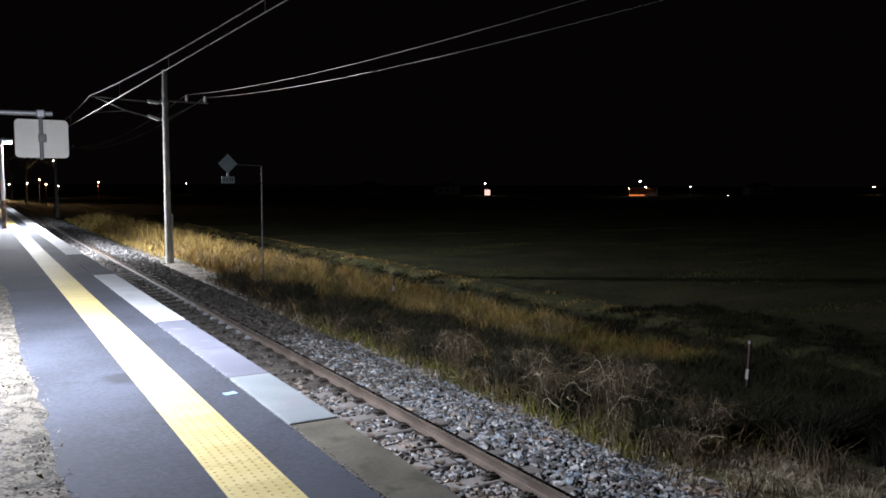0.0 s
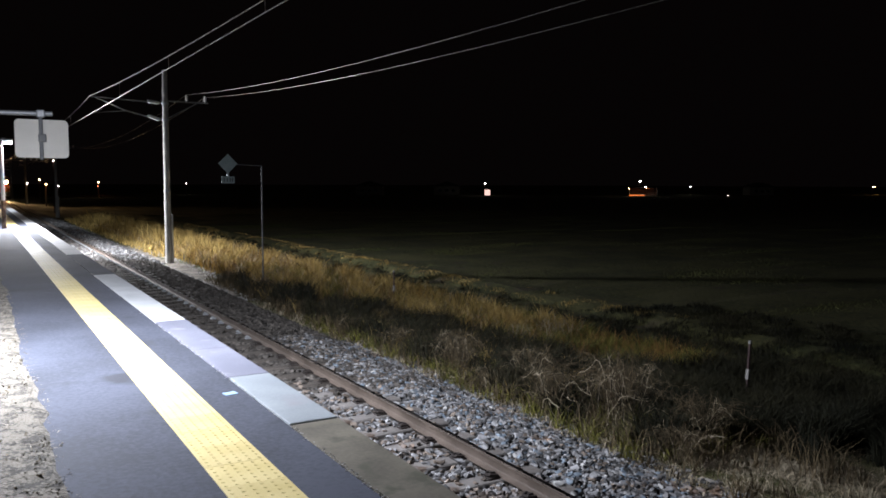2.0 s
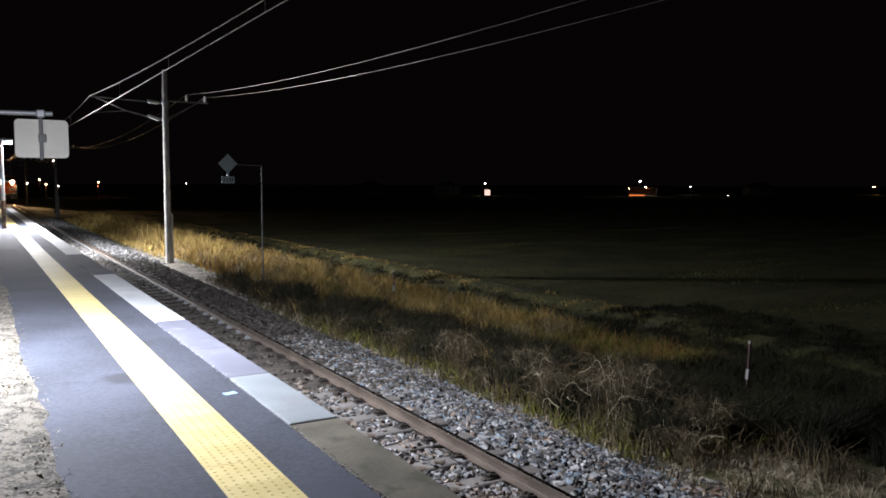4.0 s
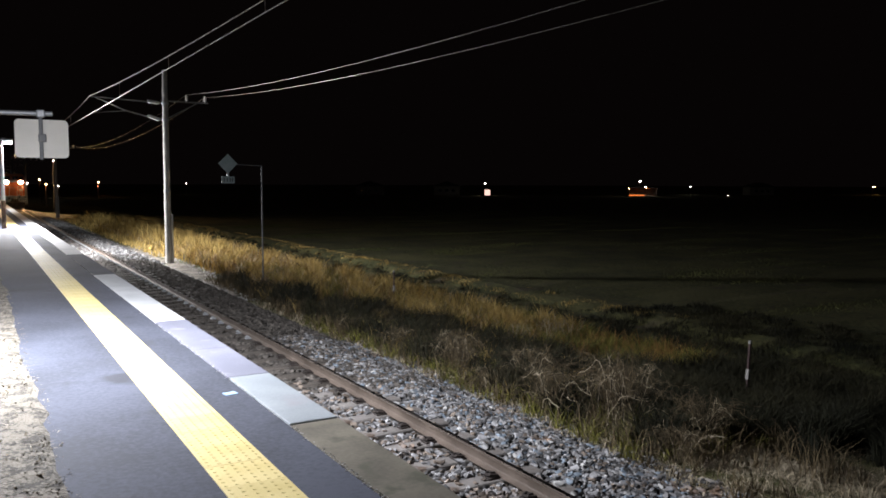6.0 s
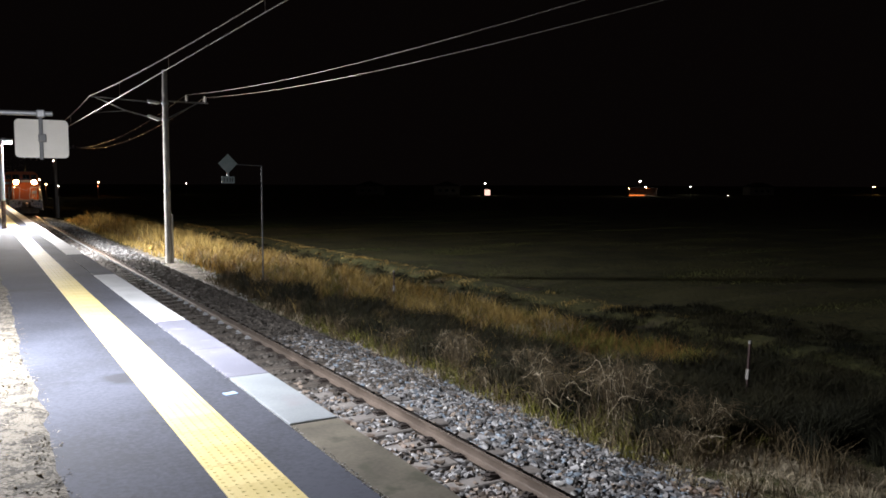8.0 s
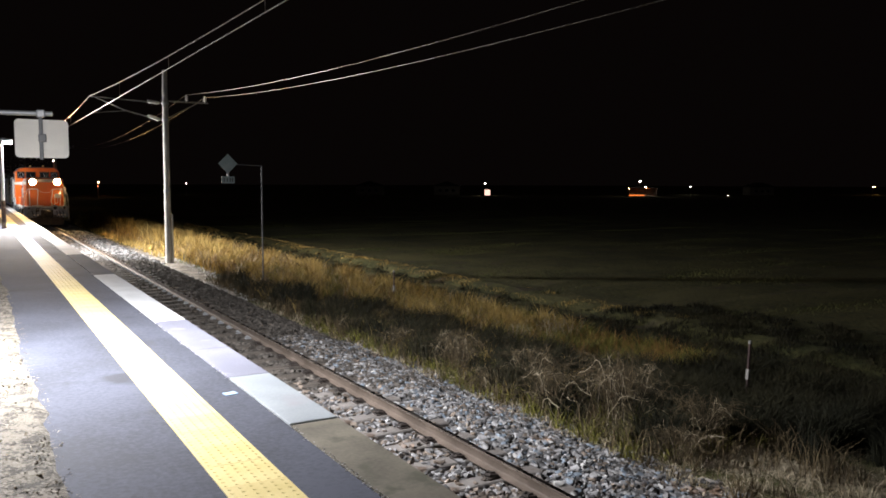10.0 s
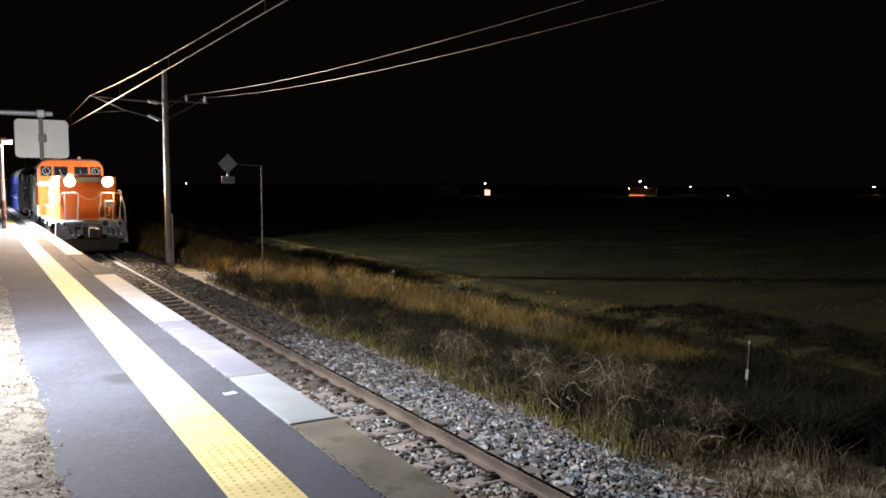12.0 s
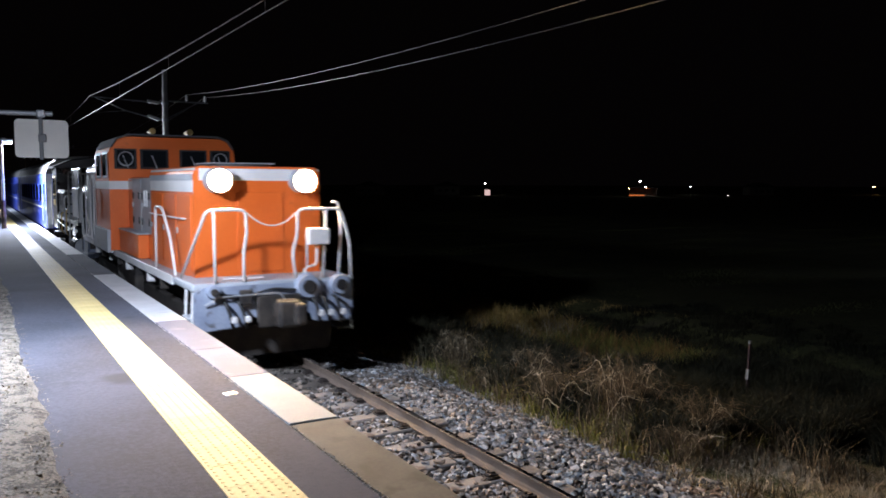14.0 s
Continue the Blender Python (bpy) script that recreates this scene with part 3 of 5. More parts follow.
x, y = bearing(1137, 262)
shed = thing("open_garage", "distant open garage lit orange from inside", "garage", pose(x, y, -0.92, 0, 0, -43))
part("floor", boxed(-4.6, 4.6, -2.0, 5, -0.1, 0.05), CONCRETE, shed)
part("back_wall", boxed(-4.5, 4.5, 4.8, 5.0, 0.05, 2.7), HOUSE_WALL, shed)
for s in (-4.5, 4.3):
    part("side_wall", boxed(s, s + 0.2, 0, 4.8, 0.05, 2.7), HOUSE_WALL, shed)
part("roof", boxed(-4.9, 4.9, -0.6, 5.3, 2.7, 2.9), ROOF_TILE, shed)
part("tube_light", boxed(0.6, 2.0, 1.2, 1.4, 2.5, 2.58), TOWN_ORANGE, shed, "glowing orange tube")
# Lamplit floor edge, its light put in as the sill's own emission.
part("lit_sill", boxed(-4.4, 0.4, -0.2, -0.1, 0.1, 0.45), TOWN_ORANGE, shed, "sill made to glow orange, for lamplight on the floor")
for px, dist, w, lab, win in ((790, 280, 9, "distant dark house with a tiled roof", None), (655, 270, 9, "distant dark house with a tiled roof", None), (1340, 300, 9, "distant dark house with a tiled roof", None)):
    x, y = bearing(px, dist)
    build_house(x, y, w, 7, 3.0, -30, lab, win)


# ---- the train ----
def wheelset(parent, y, r, gauge=1.067, mat=WHEEL, crank=0.0):
    """Axle with two wheels, turning about its own middle."""
    bm = bmesh.new()
    rod(bm, (-0.75, 0, 0), (0.75, 0, 0), 0.075, n=12)
    for s in (-1, 1):
        x = s * (gauge / 2 + 0.03)
        rod(bm, (x - 0.06, 0, 0), (x + 0.06, 0, 0), r, n=28)
        rod(bm, (x - s * 0.07 - 0.013, 0, 0), (x - s * 0.07 + 0.013, 0, 0), r + 0.03, n=28)
        for k in range(6):
            a = math.pi / 3 * k
            rod(bm, (x + s * 0.065, 0.2 * r * math.cos(a), 0.2 * r * math.sin(a)), (x + s * 0.065, 0.85 * r * math.cos(a), 0.85 * r * math.sin(a)), 0.03, n=6)
        if crank:
            rod(bm, (x, crank, 0), (x + s * 0.25, crank, 0), 0.05, n=10)
    w = part("wheelset", bm, mat, parent, at=pose(0, y, r))
    ROLLING.append((w, y, r))
    return w


ROLLING, RODS = [], []


def rail_bar(name, pts, parent, r=0.019, mat=None, bend=0.1, label=""):
    return part(name, tubed(rounded(pts, bend), r, 8), mat or WHITE_PAINT, parent, label, True)


def louvre_door(parent, x, y0, y1, z0, z1, side, mat, slats=0):
    """A shut panel on the hood's side, standing proud of it, with a handle."""
    d = part("hood_door", boxed(x - 0.012, x + 0.012, y0, y1, z0, z1, 0.008, 1), mat, parent)
    part("door_handle", boxed(x + side * 0.012, x + side * 0.035, y1 - 0.12, y1 - 0.06, (z0 + z1) / 2 - 0.05, (z0 + z1) / 2 + 0.05, 0.005, 1), STEEL, d)
    for k in range(slats):
        z = z0 + 0.1 + k * (z1 - z0 - 0.2) / max(1, slats - 1)
        part("slat", boxed(x + side * 0.005, x + side * 0.03, y0 + 0.06, y1 - 0.18, z - 0.012, z + 0.012), mat, d)


def headlight_shell(x):
    """Open round casing with wall thickness, its mouth towards -y."""
    bm = bmesh.new()
    rings = []
    for y, r in ((0.87, 0.195), (0.60, 0.195), (0.60, 0.17), (0.76, 0.165)):
        rings.append([bm.verts.new((x + r * math.cos(2 * math.pi * k / 28), y, 2.80 + r * math.sin(2 * math.pi * k / 28))) for k in range(28)])
    for a, b in zip(rings, rings[1:]):
        for k in range(28):
            bm.faces.new((a[k], a[(k + 1) % 28], b[(k + 1) % 28], b[k]))
    bm.faces.new(rings[-1])
    bmesh.ops.recalc_face_normals(bm, faces=bm.faces[:])
    return bm


def build_diesel():
    """Road-switcher diesel; its front beam is at y = 0 and it looks towards -y."""
    t = thing("diesel_locomotive", "orange diesel locomotive with a grey stripe and white rails", "locomotive")
    # underframe and running boards
    part("underframe", boxed(-0.95, 0.95, 0.12, 12.8, 0.85, 1.2, 0.02), GRIME, t, "dirty dark underframe")
    for s in (-1, 1):
        part("running_board", boxed(min(s * 0.9, s * 1.26), max(s * 0.9, s * 1.26), 1.25, 12.75, 1.18, 1.29, 0.012), GREY_PAINT, t, "pale grey running board")
        part("edge_strip", boxed(s * 1.262 - 0.008, s * 1.262 + 0.008, 1.3, 12.7, 1.17, 1.31, 0.004, 1), WHITE_PAINT, t, "white running-board edge")
    for y0, y1 in ((0.0, 1.25), (12.75, 13.0)):
        part("end_platform", boxed(-1.26, 1.26, y0 + 0.03, y1, 1.18, 1.31, 0.05, 3), GREY_PAINT, t, "pale grey end platform")
    for y0, y1, label in ((-0.02, 0.03, "scuffed blue-grey buffer beam"), (13.0, 13.05, "")):
        out = [(-1.25, 0.72), (-1.1, 0.62), (-0.55, 0.66), (-0.5, 0.78), (0.5, 0.78), (0.55, 0.66), (1.08, 0.60), (1.2, 0.70), (1.22, 1.2), (1.1, 1.26), (-1.1, 1.26), (-1.25, 1.18)]
        part("buffer_beam", prism(bmesh.new(), out, y0, y1), BEAM_PAINT, t, label)
    # couplers and hoses at both ends
    for y, s in ((0.0, -1), (13.03, 1)):
        bm = boxed(-0.11, 0.11, min(y, y + s * 0.4), max(y, y + s * 0.4), 0.78, 0.98, 0.02)
        box(bm, -0.19, 0.16, min(y + s * 0.38, y + s * 0.62), max(y + s * 0.38, y + s * 0.62), 0.68, 1.08, 0.05, 2)
        box(bm, 0.02, 0.2, min(y + s * 0.58, y + s * 0.74), max(y + s * 0.58, y + s * 0.74), 0.72, 1.04, 0.05, 2)
        part("coupler", bm, GRIME, t, "rusty knuckle coupler")
        part("coupler_pocket", boxed(-0.34, 0.34, min(y, y + s * 0.1), max(y, y + s * 0.1), 0.62, 1.1, 0.02), GRIME, t)
        for x, drop in ((-0.82, 0.34), (-0.62, 0.36), (0.52, 0.34), (0.68, 0.36), (0.88, 0.32)):
            part("air_hose", tubed(rounded([(x, y, 1.03), (x, y + s * 0.14, 1.01), (x + 0.05, y + s * 0.17, 0.86), (x + 0.1, y + s * 0.13, 1.0 - drop)], 0.06), 0.026), RUBBER, t, "black rubber brake hose", True)
            part("hose_cock", boxed(x + 0.06, x + 0.15, y + s * 0.16 - 0.035, y + s * 0.16 + 0.035, 0.74, 0.83, 0.012), WHITE_PAINT, t, "white painted hose cock")
        part("uncoupling_lever", tubed(rounded([(-1.1, y + s * 0.05, 1.0), (-0.9, y + s * 0.09, 1.12), (0.0, y + s * 0.1, 1.13), (0.1, y + s * 0.1, 0.98)], 0.05), 0.013), STEEL, t)
    for x, r in ((-0.98, 0.105), (0.45, 0.2), (0.98, 0.17)):
        d = part("jumper_socket", rodded((x, -0.02, 1.2), (x, -0.12, 1.2), r, r * 0.85, 20), BEAM_PAINT, t, "round socket cover on the beam")
        part("socket_cap", rodded((x, -0.12, 1.2), (x, -0.15, 1.2), r * 0.5, n=14), GRIME, d)
    part("junction_box", boxed(-0.6, -0.42, -0.1, -0.02, 0.98, 1.2, 0.02), GRIME, t)
    part("beam_conduit", tubed(rounded([(-0.9, -0.05, 1.15), (-0.5, -0.07, 1.1), (-0.1, -0.06, 1.2), (0.4, -0.06, 1.14)], 0.1), 0.018), RUBBER, t)
    # steps at the corners
    for s in (-1, 1):
        for y in (0.34, 12.6):
            for z in (0.45, 0.78):
                part("step", boxed(min(s * 1.02, s * 1.3), max(s * 1.02, s * 1.3), y - 0.2, y + 0.2, z, z + 0.03, 0.006, 1), GREY_PAINT, t)
            for dy in (-0.2, 0.2):
                part("step_hanger", tubed([(s * 1.22, y + dy, 1.2), (s * 1.26, y + dy, 0.44)], 0.02, 6), WHITE_PAINT, t, "white painted step hanger")
        for k in range(9):
            y = 2.4 + k * 1.15
            part("frame_bracket", boxed(min(s * 1.1, s * 1.24), max(s * 1.1, s * 1.24), y - 0.04, y + 0.04, 0.98, 1.18, 0.01, 1), WHITE_PAINT if k % 2 else GRIME, t)
        part("fuel_tank", boxed(min(s * 0.7, s * 1.15), max(s * 0.7, s * 1.15), 5.4, 7.6, 0.4, 1.0, 0.06), GRIME, t)
    # hoods
    def hood(name, w, y0, y1, z1, label):
        h = part(name, prism(bmesh.new(), arch(w, 1.29, z1, 0.12), y0, y1), ORANGE, t, label)
        return h
    front = hood("front_hood", 1.02, 0.86, 4.2, 3.02, "orange radiator hood with a grey stripe")
    mid = hood("engine_hood", 0.98, 4.2, 7.0, 2.88, "orange engine hood")
    rear = part("rear_hood", prism(bmesh.new(), arch(1.22, 1.29, 3.2, 0.16), 9.15, 12.1), SILVER, t, "bright silver-grey rear hood")
    for h, w, y0, y1 in ((front, 1.02, 0.86, 4.2), (mid, 0.98, 4.2, 7.0), (rear, 1.22, 9.15, 12.1)):
        for s in (-1, 1):
            part("stripe", boxed(s * w - 0.006, s * w + 0.006, y0 + 0.004, y1, 2.62, 2.80 if h is not rear else 2.5 + 0.3), WHITE_PAINT, h, "white painted stripe") if h is not rear else None
            part("roof_edge", tubed([(s * (w - 0.03), y0, (3.02 if h is front else 2.88 if h is mid else 3.2) - 0.05), (s * (w - 0.03), y1, (3.02 if h is front else 2.88 if h is mid else 3.2) - 0.05)], 0.022, 6), WHITE_PAINT, h)
    part("front_stripe", boxed(-0.93, 0.93, 0.846, 0.859, 2.80, 2.985, 0.004, 1), WHITE_PAINT, front, "white band across the hood front")
    part("grey_band", boxed(-1.03, -1.022, 0.9, 4.19, 2.80, 2.9), GREY_PAINT, front)
    part("front_door", boxed(-0.36, 0.4, 0.842, 0.859, 1.36, 2.62, 0.012, 1), ORANGE, front)
    for s in (-1, 1):
        for k in range(3):
            louvre_door(front, s * 1.025, 0.98 + k * 1.06, 1.98 + k * 1.06, 1.4, 2.58, s, ORANGE, 0)
        for k in range(2):
            louvre_door(mid, s * 0.99, 4.35 + k * 1.3, 5.5 + k * 1.3, 1.36, 1.70, s, ORANGE, 0)
        louvre_door(mid, s * 0.99, 4.3, 5.3, 1.78, 2.84, s, SILVER, 0)
        louvre_door(mid, s * 0.99, 5.36, 6.3, 1.78, 2.84, s, SILVER, 0)
        for y in (4.45, 5.15, 5.5, 6.15):
            for z in (2.0, 2.5):
                part("latch", boxed(s * 1.012 - 0.012, s * 1.012 + 0.012, y - 0.025, y + 0.025, z - 0.07, z + 0.07, 0.005, 1), GRIME, mid, "dark latch on the silver panel")
        for y in (4.62, 4.86):
            part("panel_bar", tubed([(s * 1.02, y, 2.3), (s * 1.02, y, 2.62)], 0.014, 6), WHITE_PAINT, mid, "white upright bar on the panel")
        sand = part("sand_box", boxed(min(s * 0.99, s * 1.2), max(s * 0.99, s * 1.2), 4.6, 6.85, 1.3, 1.76, 0.02), ORANGE, t, "orange box on the running board")
        part("box_lid", boxed(min(s * 0.98, s * 1.215), max(s * 0.98, s * 1.215), 4.58, 6.87, 1.765, 1.79, 0.006, 1), GREY_PAINT, sand)
        for k in range(3):
            louvre_door(rear, s * 1.225, 9.3 + k * 0.92, 10.15 + k * 0.92, 1.4, 2.95, s, SILVER, 8 if k == 1 else 0)
        for y in (9.22, 10.2, 11.2, 12.05):
            part("rear_grab", tubed(rounded([(s * 1.2, y, 1.35), (s * 1.36, y, 1.35), (s * 1.36, y, 3.0), (s * 1.2, y, 3.0)], 0.04), 0.022), WHITE_PAINT, rear, "white upright grab rail")
        part("tool_box", boxed(min(s * 1.3, s * 1.43), max(s * 1.3, s * 1.43), 6.98, 9.3, 1.25, 1.74, 0.015), GREY_PAINT, t, "grey locker on the running board")
    fan = part("radiator_fan", rodded((0, 2.2, 3.0), (0, 2.2, 3.08), 0.62, n=28), ROOF_GREY, front)
    for k in range(9):
        part("fan_slat", boxed(-0.55, 0.55, 1.72 + k * 0.115, 1.76 + k * 0.115, 3.08, 3.1), STEEL, fan)
    part("exhaust_stack", rodded((0.2, 5.6, 2.86), (0.2, 5.6, 3.1), 0.16, 0.14, 16), GRIME, mid)
    # headlights
    for x in (-0.68, 0.68):
        lamp = part("headlight", headlight_shell(x), GREY_PAINT, front, "round headlight casing")
        part("bezel", tubed([(x + 0.185 * math.cos(a), 0.60, 2.80 + 0.185 * math.sin(a)) for a in [math.pi * 2 * k / 24 for k in range(25)]], 0.014, 6), STEEL, lamp)
        part("lens", rodded((x, 0.73, 2.80), (x, 0.71, 2.80), 0.155, 0.14, 24), HEADLAMP, lamp, "glowing warm headlight lens")
    # cab
    cab = part("cab", prism(bmesh.new(), arch(1.36, 1.3, 3.76, 0.42, 8), 6.95, 9.15), ORANGE, t, "orange driver's cab with rounded roof")
    part("cab_roof", prism(bmesh.new(), [(-1.30, 3.52), (-1.18, 3.70), (-0.95, 3.785), (0.95, 3.785), (1.18, 3.70), (1.30, 3.52), (1.32, 3.54), (1.2, 3.73), (0.96, 3.82), (-0.96, 3.82), (-1.2, 3.73), (-1.32, 3.54)], 6.88, 9.25), ROOF_GREY, cab, "dull grey cab roof")
    part("cab_stripe", boxed(-1.372, 1.372, 6.94, 9.16, 2.62, 2.80), WHITE_PAINT, cab, "white painted stripe")
    for y, s in ((6.95, -1), (9.15, 1)):
        for x, half in ((-1.02, 0.23), (-0.42, 0.3), (0.42, 0.3), (1.02, 0.23)):
            w = part("cab_window", boxed(x - half, x + half, min(y, y + s * 0.03), max(y, y + s * 0.03), 3.06, 3.5, 0.02), RUBBER, cab)
            part("pane", boxed(x - half + 0.05, x + half - 0.05, min(y + s * 0.02, y + s * 0.04), max(y + s * 0.02, y + s * 0.04), 3.1, 3.46, 0.01, 1), GLASS, w)
            part("wiper", tubed([(x + 0.05, y + s * 0.055, 3.07), (x - 0.06, y + s * 0.055, 3.36)], 0.008, 6), STEEL, w)
        for x in (-1.02, 1.02):
            part("clear_view_disc", tubed([(x + 0.15 * math.cos(a), y + s * 0.05, 3.28 + 0.15 * math.sin(a)) for a in [math.pi * 2 * k / 24 for k in range(25)]], 0.012, 6), STEEL, cab, "round clear-view screen rim")
    for s in (-1, 1):
        for y in (7.5, 8.5):
            w = part("side_window", boxed(s * 1.36 - 0.02, s * 1.36 + 0.02, y - 0.34, y + 0.34, 2.86, 3.44, 0.03), STEEL, cab, "grey-framed cab side window")
            part("pane", boxed(s * 1.37 - 0.016, s * 1.37 + 0.016, y - 0.28, y + 0.28, 2.92, 3.38), GLASS, w)
        part("cab_handrail", tubed(rounded([(s * 1.38, 9.0, 1.5), (s * 1.43, 9.0, 1.5), (s * 1.43, 9.0, 2.6), (s * 1.38, 9.0, 2.6)], 0.03), 0.016), WHITE_PAINT, cab)
    for x in (-0.45, 0.35):
        part("horn", rodded((x, 6.9, 3.89), (x, 7.4, 3.89), 0.07, 0.03, 12), BRASS, cab, "bright horn on the cab roof")
        part("horn_foot", boxed(x - 0.03, x + 0.03, 7.1, 7.16, 3.80, 3.88), STEEL, cab)
    # handrails at the ends and along the boards
    for y in (0.04, 12.96):
        rail_bar("handrail", [(-1.23, y + (0.8 if y < 1 else -0.15), 1.33), (-1.03, y, 2.37), (-0.46, y, 2.37), (-0.45, y, 2.0), (-0.5, y, 1.75), (-0.5, y, 1.31)], t, 0.023, label="white bent end handrail")
        rail_bar("handrail", [(0.3, y, 1.31), (0.25, y, 1.7), (0.33, y, 2.0), (0.34, y, 2.37), (1.04, y, 2.37), (1.18, y, 1.9), (1.22, y, 1.24)], t, 0.023, label="white bent end handrail")
        rail_bar("handrail_post", [(-0.92, y, 1.31), (-0.93, y, 2.36)], t, 0.022)
        rail_bar("handrail_post", [(0.74, y, 1.31), (0.80, y, 2.36)], t, 0.022)
        rail_bar("handrail_post", [(1.0, y, 1.31), (1.05, y, 2.1), (1.12, y + 0.3, 2.47), (1.02, y + 0.3, 2.47)], t, 0.022)
        chain = []
        for k in range(13):
            u = k / 12
            chain.append((-0.45 + 0.78 * u, y, 2.33 - 4 * 0.2 * u * (1 - u)))
        part("safety_chain", tubed(chain, 0.010, 6), WHITE_PAINT, t, "slack white safety chain")
    rail_bar("marker_frame", [(0.42, -0.02, 1.31), (0.42, -0.02, 1.5), (0.62, -0.02, 1.5), (0.62, -0.02, 2.0)], t, 0.02)
    rail_bar("marker_frame", [(0.46, -0.02, 1.5), (0.46, -0.02, 2.05)], t, 0.016)
    part("marker_box", boxed(0.46, 0.80, -0.12, 0.02, 1.83, 2.08, 0.02), WHITE_PAINT, t, "white box on the end handrail")
    part("lower_rail", tubed([(-0.8, 0.06, 1.36), (-0.2, 0.06, 1.36)], 0.012), WHITE_PAINT, t)
    for s in (-1, 1):
        rail_bar("side_rail", [(s * 1.2, 2.85, 1.29), (s * 1.2, 2.85, 2.36), (s * 1.2, 2.3, 2.36), (s * 1.2, 1.7, 1.9), (s * 1.2, 1.35, 1.31)], t, 0.023, bend=0.14, label="white bent side handrail")
        rail_bar("hood_grab", [(s * 1.03, 1.3, 2.2), (s * 1.09, 1.3, 2.2), (s * 1.09, 4.0, 2.2), (s * 1.03, 4.0, 2.2)], t, 0.013, bend=0.03)
        rail_bar("side_rail", [(s * 1.2, 9.6, 1.29), (s * 1.2, 9.6, 2.36), (s * 1.2, 12.6, 2.36), (s * 1.2, 12.9, 1.31)], t, 0.021, bend=0.14)
    # running gear
    for y in (1.9, 3.3, 4.7, 9.4, 11.3):
        wheelset(t, y, 0.43)
    for y0, y1 in ((1.2, 5.4), (8.7, 12.0)):
        for s in (-1, 1):
            bm = boxed(s * 0.93 - 0.06, s * 0.93 + 0.06, y0, y1, 0.5, 0.78, 0.03)
            part("bogie_frame", bm, GRIME, t)
    part("snow_guard", prism(bmesh.new(), [(-0.95, 0.14), (0.95, 0.14), (1.0, 0.6), (-1.0, 0.6)], 0.3, 0.36), GRIME, t, "dirty black rail guard")
    return t


